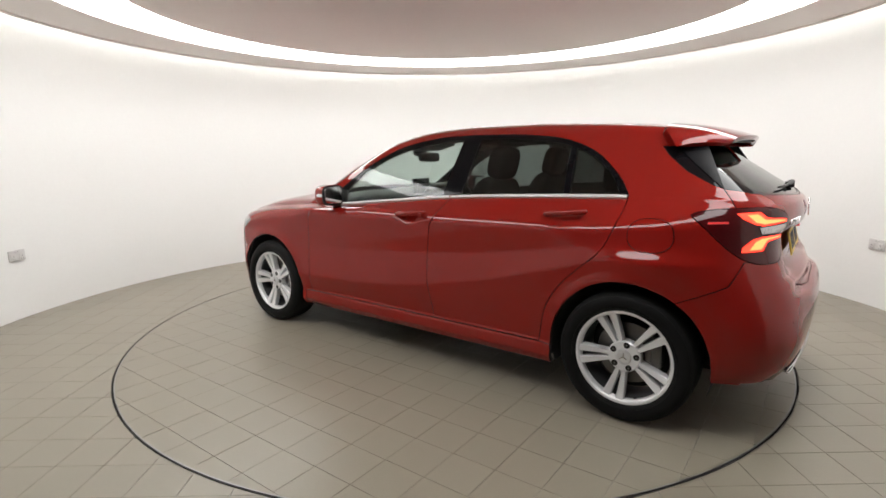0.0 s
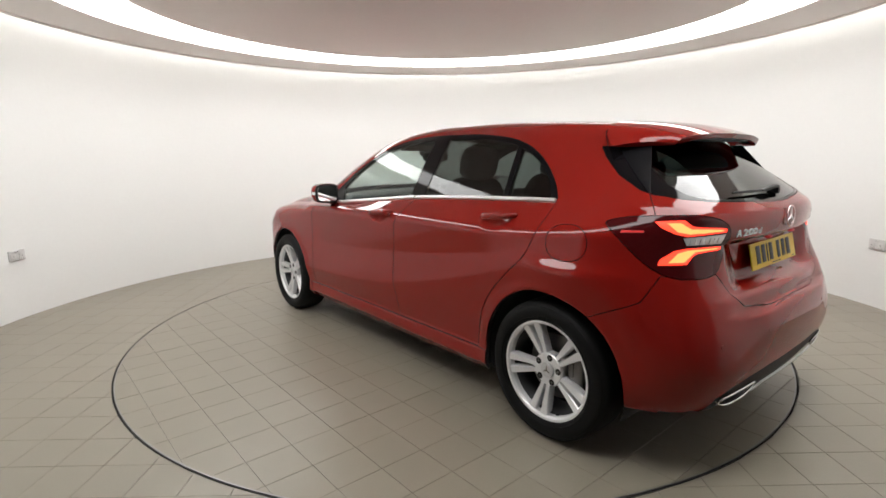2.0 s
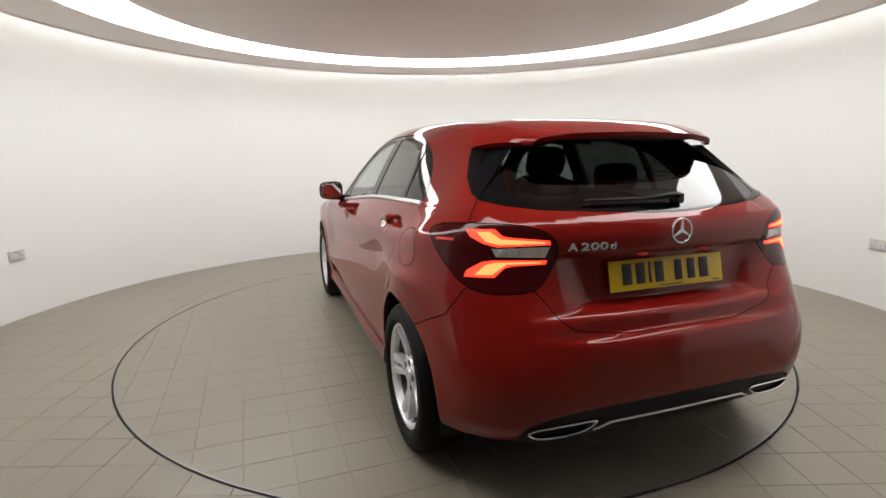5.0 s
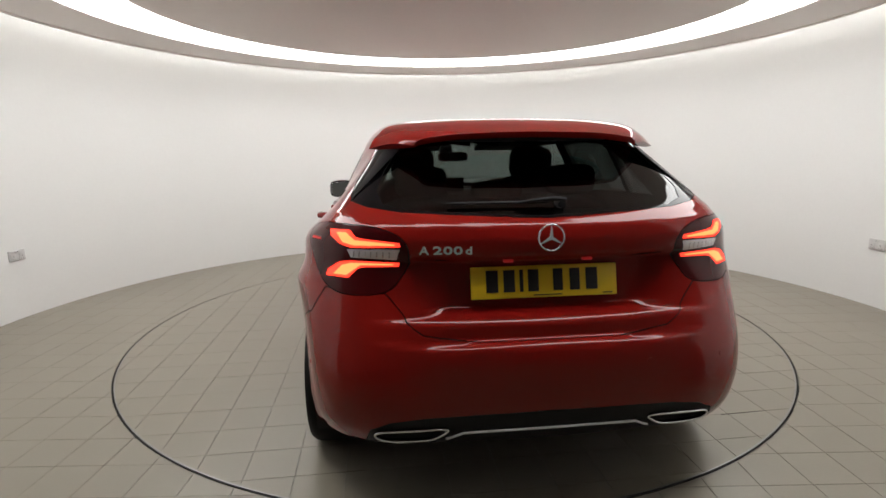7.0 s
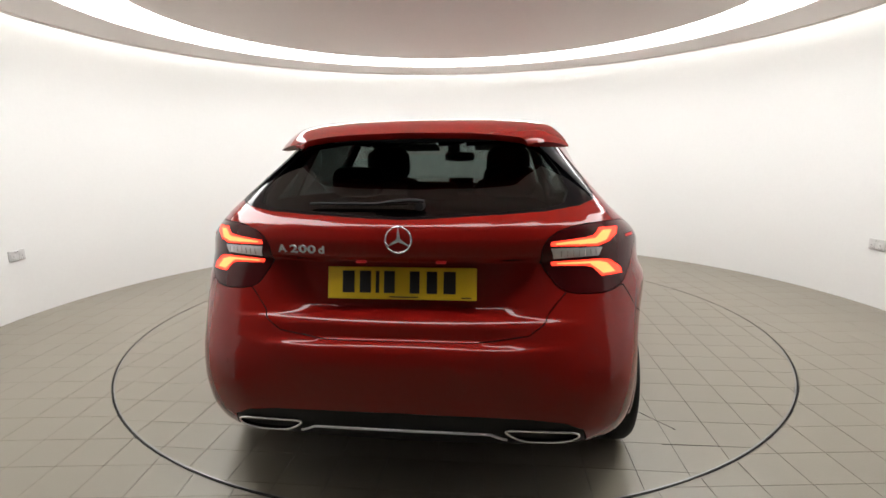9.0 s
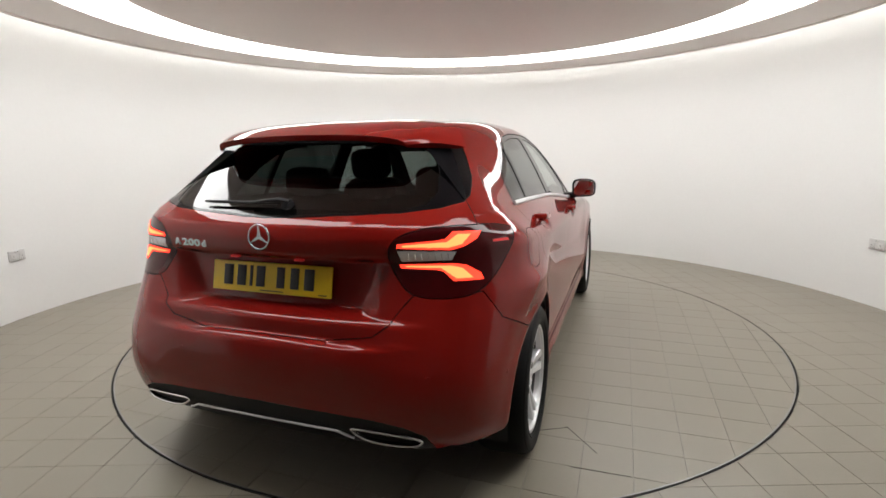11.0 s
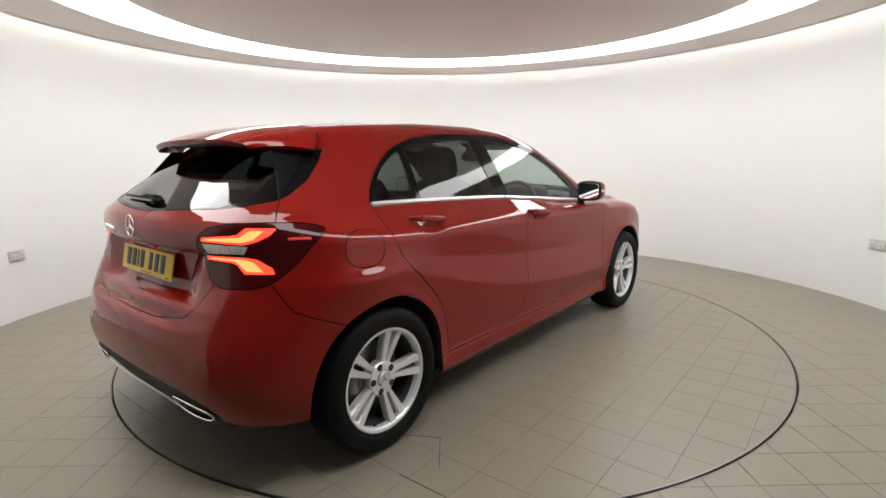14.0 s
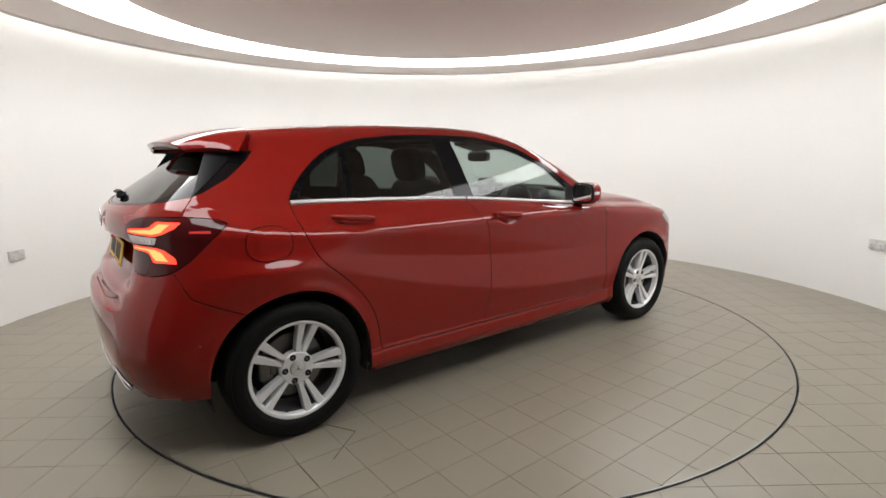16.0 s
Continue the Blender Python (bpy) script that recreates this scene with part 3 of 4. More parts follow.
    for line, number in (([(45.2, 1.000), (51.0, 1.005), (52.6, 0.982), (54.5, 0.977), (61.1, 0.967), (61.2, 0.953), (56.0, 0.949), (51.5, 0.945), (48.9, 0.956), (46.3, 0.978)], LAMP_UP),
                         ([(60.6, 0.897), (60.4, 0.884), (54.2, 0.880), (53.0, 0.874), (51.3, 0.842), (45.6, 0.840), (46.0, 0.862), (48.8, 0.893), (51.2, 0.900)], LAMP_LOW),
                         ([(50.6, 0.939), (61.1, 0.945), (60.2, 0.907), (51.4, 0.911)], LAMP_MID), ([(38.8, 0.967), (43.0, 0.968), (43.0, 0.960), (38.6, 0.957)], LAMP_BAR)):
        cut(bm, tag, fan_line(line), tail, number, {LAMP})
        if number in (LAMP_UP, LAMP_LOW):
            arm, tip = ([(47.5, 0.994), (50.2, 0.996), (52.3, 0.972), (60.2, 0.963), (60.2, 0.957), (52.0, 0.953), (49.5, 0.962)] if number == LAMP_UP else
                        [(59.6, 0.893), (59.4, 0.888), (53.4, 0.886), (50.8, 0.850), (47.6, 0.849), (49.5, 0.883), (51.5, 0.893)]), LAMP_CORE
            cut(bm, tag, fan_line(arm), tail, tip, {number})
    cut(bm, tag, fan_line([(91, 0.398), (75, 0.392), (66, 0.384), (61, 0.368), (57.5, 0.335), (55.5, 0.275), (54.5, 0.15), (91, 0.15)]), tail, DIFFUSER, {BUMPER})
    flap = [(-1.440 + 0.097 * math.copysign(abs(math.cos(a)) ** 0.8, math.cos(a)), 0.898 + 0.073 * math.copysign(abs(math.sin(a)) ** 0.8, math.sin(a))) for a in np.linspace(0, 2 * math.pi, 33)[:-1]]
    cut(bm, tag, flap, side, FUEL_FLAP, {QUARTER})
    cut(bm, tag, rounded([(1.60, 0.775), (1.76, 0.80), (1.93, 0.775), (2.05, 0.70), (2.0, 0.64), (1.82, 0.66)], 3), side, HEADLIGHT, {WING})
    for hub in (-1.3495, 1.3495):
        arch = [(hub + 0.366 * math.cos(a), 0.315 + 0.366 * math.sin(a)) for a in np.linspace(-0.10, math.pi + 0.10, 41)]
        cut(bm, tag, arch + [(hub - 0.37, 0.05), (hub + 0.37, 0.05)], side, NOTHING)
    cut(bm, tag, fan_line([(0, 0.131), (0, 0.281), (53, 0.281), (57, 0.262), (62, 0.245), (91, 0.240), (91, 0.131)]), tail, NOTHING)
    cut(bm, tag, [(-1.6, 0.05), (-1.6, 0.196), (2.4, 0.196), (2.4, 0.05)], side, NOTHING)
    for f in bm.faces:
        if f.calc_center_median()[2] < 0.19:
            f[tag] = NOTHING
    return bm, tag


(NOTHING, QUARTER, WING, BONNET, WINDSCREEN, ROOF_PANEL, FRONT_DOOR, REAR_DOOR, SILL, WINDOW_TRIM, FRONT_GLASS, REAR_GLASS, QUARTER_GLASS,
 BUMPER, HATCH, HATCH_TOP, REAR_TRIM, REAR_WINDOW, LAMP, DIFFUSER, FUEL_FLAP, HEADLIGHT, LAMP_UP, LAMP_LOW, LAMP_MID, LAMP_BAR, LAMP_CORE) = range(27)
bm, tag = cut_skin()
lefts, rights = {}, {}
for name, number, material, label, sink in (
        ("rear_quarter", QUARTER, paint, "", 0), ("front_wing", WING, paint, "", 0), ("front_door", FRONT_DOOR, paint, "", 0), ("rear_door", REAR_DOOR, paint, "", 0),
        ("sill", SILL, paint, "", 0), ("fuel_flap", FUEL_FLAP, paint, "", 0), ("window_trim", WINDOW_TRIM, gloss_black, "gloss black window surround", 0.003),
        ("front_window", FRONT_GLASS, glass_clear, "lightly tinted glass", 0.006), ("rear_side_window", REAR_GLASS, glass_dark, "dark privacy glass", 0.006),
        ("quarter_window", QUARTER_GLASS, glass_dark, "dark privacy glass", 0.006), ("headlight", HEADLIGHT, lamp_head, "clear headlight lens", 0.002)):
    for side, store in ((0, lefts), (1, rights)):
        lip = 0 if "window" in name and name != "window_trim" else 0.016
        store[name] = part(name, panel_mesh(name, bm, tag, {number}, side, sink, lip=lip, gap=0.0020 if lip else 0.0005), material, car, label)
centre = {}
for name, number, material, label, sink in (
        ("bonnet", BONNET, paint, "", 0), ("windscreen", WINDSCREEN, glass_clear, "clear laminated glass", 0.003), ("roof", ROOF_PANEL, paint, "", 0),
        ("rear_bumper", BUMPER, paint, "", 0), ("tailgate", HATCH, paint, "", 0), ("tailgate_top", HATCH_TOP, paint, "", 0.006),
        ("rear_window_trim", REAR_TRIM, gloss_black, "gloss black rear window surround", 0.002), ("rear_window", REAR_WINDOW, glass_dark, "dark privacy glass with a wiper", 0.004),
        ("diffuser", DIFFUSER, trim_black, "black plastic lower bumper insert", 0.004)):
    glassy = name in ("windscreen", "rear_window")
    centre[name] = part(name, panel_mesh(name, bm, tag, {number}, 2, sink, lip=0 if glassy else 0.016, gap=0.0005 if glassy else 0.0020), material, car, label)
# dark shell added behind the panels so that their gaps stay black
inner = set(range(27)) - {NOTHING, WINDSCREEN, FRONT_GLASS, REAR_GLASS, QUARTER_GLASS, REAR_WINDOW}
part("inner_shell", panel_mesh("inner_shell", bm, tag, inner, 2, 0.020, -0.003, 0), liner, car, "dark inner shell added to darken the panel gaps, also the lining")

# ---- tail lights ----
for store, side in ((lefts, 0), (rights, 1)):
    lamp = part("tail_light", panel_mesh("tail_light", bm, tag, {LAMP}, side), lamp_red, car, "dark red tail light with lit signature bars")
    # the dim bar glows in place of the shoulder line's highlight on the lens
    for name, number, material, label in (("upper_light", LAMP_UP, lamp_glow, "glowing red light bar"), ("lower_light", LAMP_LOW, lamp_glow, "glowing red light bar"),
                                          ("reversing_light", LAMP_MID, lamp_clear, "clear ribbed reversing light"), ("side_highlight_bar", LAMP_BAR, lamp_dim, "dim red bar glowing for the shoulder highlight"), ("light_core", LAMP_CORE, lamp_core, "bright orange-red core of the light bars")):
        part(name, panel_mesh(name, bm, tag, {number}, side, -0.0008, 0.0002, 0.006), material, lamp, label)
    for k in range(7):
        p = fan_point(52.2 + k * 1.15, 0.9245)
        q = fan_point(52.2 + k * 1.15, 0.9350)
        p2 = fan_point(52.0 + k * 1.15, 0.914)
        s = np.array([1, 1 - 2 * side, 1])
        part("rib", tube([p2 * s, q * s], 0.0022, 6), chrome, lamp)


# ---- trim on the doors ----
def strip(points, normals, half, out, thick=0.006):
    """A bevelled moulding along points."""
    b = bmesh.new()
    rows = []
    for p, n in zip(points, normals):
        p, n = Vector(p), Vector(n)
        up = Vector((0, 0, 1))
        up = (up - n * up.dot(n)).normalized()
        rows.append([b.verts.new(p + up * (half * u) + n * (out * w - thick * (1 - w))) for u, w in ((-1, 0), (-1, 0.6), (-0.7, 1), (0.7, 1), (1, 0.6), (1, 0))])
    for i in range(len(rows) - 1):
        for k in range(6):
            b.faces.new((rows[i][k], rows[i][(k + 1) % 6], rows[i + 1][(k + 1) % 6], rows[i + 1][k]))
    b.faces.new(rows[0]), b.faces.new(rows[-1][::-1])
    bmesh.ops.recalc_face_normals(b, faces=b.faces)
    finish(b, True, 50)
    return b


def skin_path(xs, height):
    pts = cast(np.array([(x, 0, height(x)) for x in xs]), np.tile((0, 1.0, 0), (len(xs), 1)))
    return pts, skin_normal(pts)


def mirrored(b):
    bmesh.ops.scale(b, vec=(1, -1, 1), verts=b.verts)
    bmesh.ops.reverse_faces(b, faces=b.faces)
    return b


def sided(b, side):
    return b if side == 0 else mirrored(b)


def door_handle(side, x, z, slope, parent):
    pts, rad = [], []
    ends = cast(np.array([(x + 0.095, 0, z), (x - 0.120, 0, z)]), np.array([(0, 1.0, 0), (0, 1.0, 0)]))[:, 1]
    for k in range(17):
        u = k / 16
        xx = x + 0.095 - 0.215 * u
        zz = z + 0.015 + slope * (0.5 - u) * -0.2
        rise = min(1, math.sin(math.pi * min(max(u, 0.0), 1.0)) * 2.6)
        base = cast(np.array([(xx, 0, zz)]), np.array([(0, 1.0, 0)]))[0]
        outer = min(float(curve(xx, PLAN)) - 0.020, float(ends[0] * (1 - u) + ends[1] * u) - 0.004)
        pts.append((xx, base[1] * (1 - rise) + (outer + 0.028) * rise, zz))
        rad.append(0.0105 + 0.006 * math.sin(math.pi * u))
    ob = part("door_handle", sided(tube(pts, rad, 14, flat=0.62), side), paint, parent, "body-coloured pull handle")
    if x > -0.5:
        part("key_cap", sided(rounded_box(0.034, 0.014, 0.022, 0.006, (x - 0.112, float(curve(x, PLAN)) + 0.000, z + 0.012)), side), paint, ob)
    return ob


for side, store in ((0, lefts), (1, rights)):
    for x0, x1, owner in ((0.70, -0.285, "front_door"), (-0.297, -1.300, "rear_door")):
        xs = np.linspace(x0, x1, 60)
        pts, nrm = skin_path(xs, lambda x: belt_line(x, 0.001))
        part("belt_moulding", sided(strip(pts, nrm, 0.0110, 0.010, 0.010), side), satin, store[owner], "bright aluminium belt moulding")
    door_handle(side, -0.045, 0.905, 0.1, store["front_door"])
    door_handle(side, -1.01, 0.958, 0.1, store["rear_door"])
    # door mirror
    shell = plump(0.15, 0.172, 0.138, 0.62, (0.628, 0.884, 1.003), 16)
    for v in shell.verts:
        v.co.x = max(v.co.x, 0.592)
        v.co.z += 0.06 * (v.co.y - 0.89) * (1 if v.co.z < 1.0 else -0.4)
    mirror = part("door_mirror", sided(shell, side), paint, store["front_door"], "red door mirror with a black bezel")
    bez = plump(0.05, 0.172, 0.132, 0.5, (0.592, 0.886, 1.003), 14)
    for v in bez.verts:
        v.co.x = min(max(v.co.x, 0.580), 0.596)
        v.co.z += 0.06 * (v.co.y - 0.89) * (1 if v.co.z < 1.0 else -0.4)
    part("bezel", sided(bez, side), trim_black, mirror)
    gl = plump(0.03, 0.146, 0.106, 0.42, (0.580, 0.886, 1.004), 14)
    for v in gl.verts:
        v.co.x = min(max(v.co.x, 0.578), 0.583)
        v.co.z += 0.06 * (v.co.y - 0.89) * (1 if v.co.z < 1.0 else -0.4)
    part("mirror_glass", sided(gl, side), mirror_metal, mirror)
    part("indicator", sided(plump(0.06, 0.012, 0.022, 0.6, (0.625, 0.966, 1.005), 8), side), lamp_clear, mirror)
    part("mirror_arm", sided(tube([(0.70, 0.735, 0.930), (0.675, 0.775, 0.937), (0.655, 0.82, 0.950), (0.645, 0.87, 0.962)], [0.034, 0.028, 0.024, 0.022], 12, flat=1.2), side), trim_black, mirror)

# ---- roof spoiler ----
front_edge = rounded([(-1.462, 0.603, 1.283), (-1.424, 0.570, 1.335), (-1.390, 0.50, 1.380), (-1.392, 0.3, 1.402), (-1.40, 0.0, 1.407)], 5, False)
tip_edge = rounded([(-1.652, 0.432, 1.292), (-1.664, 0.420, 1.306), (-1.678, 0.385, 1.318), (-1.700, 0.24, 1.332), (-1.713, 0.0, 1.337)], 5, False)
front_edge = front_edge + [(x, -y, z) for x, y, z in front_edge[-2::-1]]
tip_edge = tip_edge + [(x, -y, z) for x, y, z in tip_edge[-2::-1]]
b = bmesh.new()
rows = []
for f, t in zip(front_edge, tip_edge):
    f, t = Vector(f), Vector(t)
    row = []
    for k in range(11):
        w = k / 10
        row.append(b.verts.new(f.lerp(t, w) + Vector((0, 0, 0.012 * math.sin(math.pi * w)))))
    row.append(b.verts.new(t + Vector((0.003, 0, -0.007))))
    row.append(b.verts.new(t + Vector((0.012, -0.01 * t.y, -0.008 - 0.013 * min(1.0, max(0.0, (f.z - 1.283) / 0.09))))))
    for k in range(1, 7):
        w = k / 6
        high = min(1.0, max(0.0, (f.z - 1.283) / 0.09))
        under = (t + Vector((0.02, -0.02 * t.y, -0.008 - 0.014 * high))).lerp(f + Vector((-0.02 - 0.13 * high, -0.06 * f.y, -0.004 - 0.058 * high)), w)
        row.append(b.verts.new(under))
    rows.append(row)
for i in range(len(rows) - 1):
    for k in range(len(rows[0]) - 1):
        b.faces.new((rows[i][k], rows[i][k + 1], rows[i + 1][k + 1], rows[i + 1][k]))
b.faces.new(rows[0]), b.faces.new(rows[-1][::-1])
bmesh.ops.recalc_face_normals(b, faces=b.faces)
finish(b, True, 40)
spoiler = part("roof_spoiler", b, paint, car, "red roof-edge spoiler over the rear window")
part("brake_light", plump(0.09, 0.70, 0.030, 0.5, (-1.625, 0, 1.318), 14), trim_black, spoiler, "black housing of the high brake light")

# black side blades between the spoiler's ends and the edges of the rear window
for s in (1, -1):
    low = Vector(fan_point(45.6, 1.100))
    high = Vector(fan_point(40.6, 1.288)).lerp(Vector((-1.648, 0.437, 1.288)), 0.6)
    b = bmesh.new()
    rows = []
    for k in range(13):
        w = k / 12
        z = low.z + (high.z - low.z) * w
        root = Vector(fan_point(45.6 - 5.0 * w, z))
        tip = low.lerp(high, w)
        if tip.x > root.x - 0.004:
            tip = root + Vector((-0.004, 0, 0))
        side_way = Vector((0.5, 0.86, 0)) * 0.004
        row = [root + side_way, tip + side_way * 0.5, tip - side_way * 0.5, root - side_way]
        rows.append([b.verts.new((p.x, s * p.y, p.z)) for p in row])
    for k in range(12):
        for q in range(4):
            b.faces.new((rows[k][q], rows[k][(q + 1) % 4], rows[k + 1][(q + 1) % 4], rows[k + 1][q]))
    b.faces.new(rows[0]), b.faces.new(rows[-1][::-1])
    bmesh.ops.recalc_face_normals(b, faces=b.faces)
    finish(b, True, 40)
    part("side_blade", b, blade_black, spoiler, "black blade beside the rear window")

# ---- number plate, badges ----
tilt = pose(-1.9175, 0.004, 0.8205, 0, 12, 0)
plate = part("number_plate", rounded_box(0.006, 0.520, 0.111, 0.0025), plate_yellow, centre["tailgate"], "yellow number plate with dark bars", at=tilt)
for y, w in ((0.186, 0.042), (0.126, 0.040), (0.083, 0.013), (0.041, 0.038), (-0.047, 0.034), (-0.107, 0.036), (-0.168, 0.042)):
    part("character_bar", rounded_box(0.002, w, 0.076, 0.0006, (-0.0042, y, 0.004)), plate_black, plate)
part("small_bar", rounded_box(0.0014, 0.10, 0.004, 0, (-0.0036, -0.01, -0.047)), plate_black, plate)
part("edge_bar", rounded_box(0.0014, 0.034, 0.004, 0, (-0.0036, -0.225, -0.047)), plate_black, plate)
for y in (0.135, -0.135):
    part("plate_screw", lathe([(0.0001, -0.0045), (0.004, -0.004), (0.005, 0.0)], 12), chrome, plate, at=pose(-0.0026, y, -0.044, 0, 0, 90))
    part("plate_lamp", rounded_box(0.02, 0.034, 0.010, 0.003, (-1.935, y * 1.02, 0.900)), lamp_dim, centre["tailgate"], "small red-tinted plate lamp")

star = part("badge", tube([(-1.969 + 0.002 * math.sin(a), 0.0435 * math.cos(a), 0.980 + 0.0435 * math.sin(a)) for a in np.linspace(0, 2 * math.pi, 41)[:-1]], 0.0030, 8, True, ref=(1, 0, 0)), chrome, centre["tailgate"], "round chrome badge with three spokes")
for k in range(3):
    a = math.pi / 2 + 2 * math.pi * k / 3
    c, s = math.cos(a), math.sin(a)
    line = [(0.0, -0.0060), (0.042, -0.0009), (0.042, 0.0009), (0.0, 0.0060)]
    part("badge_spoke", prism([(u * c - v * s, u * s + v * c) for u, v in line], 0.005, lambda u, v, h: (-1.9665 - h, u, 0.980 + v), 0.0012), badge_silver, star)


def letters(text, width, height, depth, name, material, parent, at):
    """Writing in the built-in font, as raised mesh letters."""
    crv = bpy.data.curves.new(name, "FONT")
    crv.body, crv.size, crv.extrude, crv.offset = text, 1.0, 0.02, 0.018
    tmp = bpy.data.objects.new(name, crv)
    scene.collection.objects.link(tmp)
    me = bpy.data.meshes.new_from_object(tmp.evaluated_get(bpy.context.evaluated_depsgraph_get()))
    bpy.data.objects.remove(tmp)
    co = np.empty(len(me.vertices) * 3)
    me.vertices.foreach_get("co", co)
    co = co.reshape(-1, 3)
    lo, hi = co.min(0), co.max(0)
    co = (co - (lo + hi) / 2) / (hi - lo) * np.array([width, height, depth])
    me.vertices.foreach_set("co", co.ravel())
    me.update()
    me.materials.clear()
    return part(name, me, material, parent, "raised chrome model badge", at)


for text, y, w, h, dz in (("A", 0.4215, 0.033, 0.027, 0), ("2", 0.3765, 0.030, 0.027, 0), ("0", 0.3425, 0.030, 0.027, 0), ("0", 0.3090, 0.030, 0.027, 0), ("d", 0.2735, 0.021, 0.026, -0.0005)):
    p = tail_point(y, 0.942)
    n = Vector(skin_normal(np.array([p]))[0])
    across = Vector((n.y, -n.x, 0)).normalized() * -1
    across = Vector((0, 0, 1)).cross(n).normalized()
    up = n.cross(across)
    m = Matrix.Translation(Vector(p) + n * 0.0018 + Vector((0, 0, dz))) @ Matrix((across, up, n)).transposed().to_4x4()
    letters(text, w, h, 0.0040, "badge_letter", badge_silver, centre["tailgate"], m)

# ---- lower bumper: tailpipe trims and bright strip ----
for s in (1, -1):
    shape = rounded([(0.604, 0.312), (0.592, 0.326), (0.55, 0.333), (0.44, 0.338), (0.375, 0.340), (0.358, 0.333), (0.385, 0.311), (0.425, 0.296), (0.50, 0.291), (0.575, 0.296)], 4)
    depth = lambda y, z: float(tail_point(y, 0.345)[0]) - 0.002 - 0.25 * (z - 0.345)
    pipe = part("tailpipe_trim", tube([(depth(y, z), s * y, z) for y, z in shape], 0.0045, 10, True, ref=(1, 0, 0)), chrome, centre["diffuser"], "chrome tailpipe trim")
    b = bmesh.new()
    outer = [b.verts.new((depth(y, z) + 0.003, s * y, z)) for y, z in shape]
    cy, cz = sum(p[0] for p in shape) / len(shape), sum(p[1] for p in shape) / len(shape)
    innr = [b.verts.new((depth(y, z) + 0.055, s * (cy + 0.02 + (y - cy) * 0.80), cz + (z - cz) * 0.8)) for y, z in shape]
    for k in range(len(shape)):
        b.faces.new((outer[k], outer[k - 1], innr[k - 1], innr[k]))
    bmesh.ops.recalc_face_normals(b, faces=b.faces)
    finish(b, True, 60)
    part("sleeve", b, chrome, pipe, "chrome inner sleeve")
    # black sheet across the sleeve paints the dark of the pipe's inside
    b = bmesh.new()
    b.faces.new([b.verts.new((depth(y, z) + 0.050, s * (cy + 0.02 + (y - cy) * 0.84), cz + (z - cz) * 0.84)) for y, z in shape])
    part("pipe_mouth_shade", b, gap_black, pipe, "black sheet painting the dark inside the pipe")
line = rounded([(0.362, 0.298), (0.340, 0.307), (0.312, 0.322), (0.29, 0.326), (0.15, 0.330), (0.0, 0.331)], 4, False)
line = line + [(-y, z) for y, z in line[-2::-1]]
part("bright_strip", tube([(float(tail_x(np.array([y]), np.array([z]))[0]) - 0.010, y, z) for y, z in line], 0.0048, 8, ref=(1, 0, 0), flat=0.9), satin, centre["diffuser"], "bright metal strip between the tailpipes")

# ---- parking sensors, wiper ----
for deg, z in ((57.2, 0.545), (72, 0.56), (41.5, 0.505)):
    for s in (1, -1):
        p = fan_point(deg, z)
        n = skin_normal(np.array([p]))[0]
        m = look(p * np.array([1, s, 1]), (p - n) * np.array([1, s, 1]))
        part("parking_sensor", lathe([(0.0001, 0.0012), (0.0075, 0.0012), (0.0085, 0.0002), (0.0085, -0.004)], 16, "z"), paint, centre["rear_bumper"], at=m)


def over_glass(y, z, out):
    p = tail_point(y, z)
    return tuple(p + skin_normal(np.array([p]))[0] * out)


wiper = part("rear_wiper", tube([over_glass(-0.075, 1.081, 0.022), over_glass(-0.03, 1.081, 0.027), over_glass(0.04, 1.078, 0.024), over_glass(0.10, 1.077, 0.016)], [0.013, 0.016, 0.013, 0.006], 12, flat=0.55, ref=(1, 0, 0)), trim_black, centre["rear_window"], "black parked rear wiper")
part("wiper_blade", tube([over_glass(y, 1.081, 0.011) for y in np.linspace(0.335, -0.02, 12)], [0.004] + [0.0062] * 10 + [0.004], 8), trim_black, wiper)
part("wiper_pivot", lathe([(0.0001, 0.032), (0.014, 0.030), (0.017, 0.0), (0.017, -0.01)], 16), trim_black, wiper, at=pose(*over_glass(-0.06, 1.083, 0.0), 0, 0, 90))


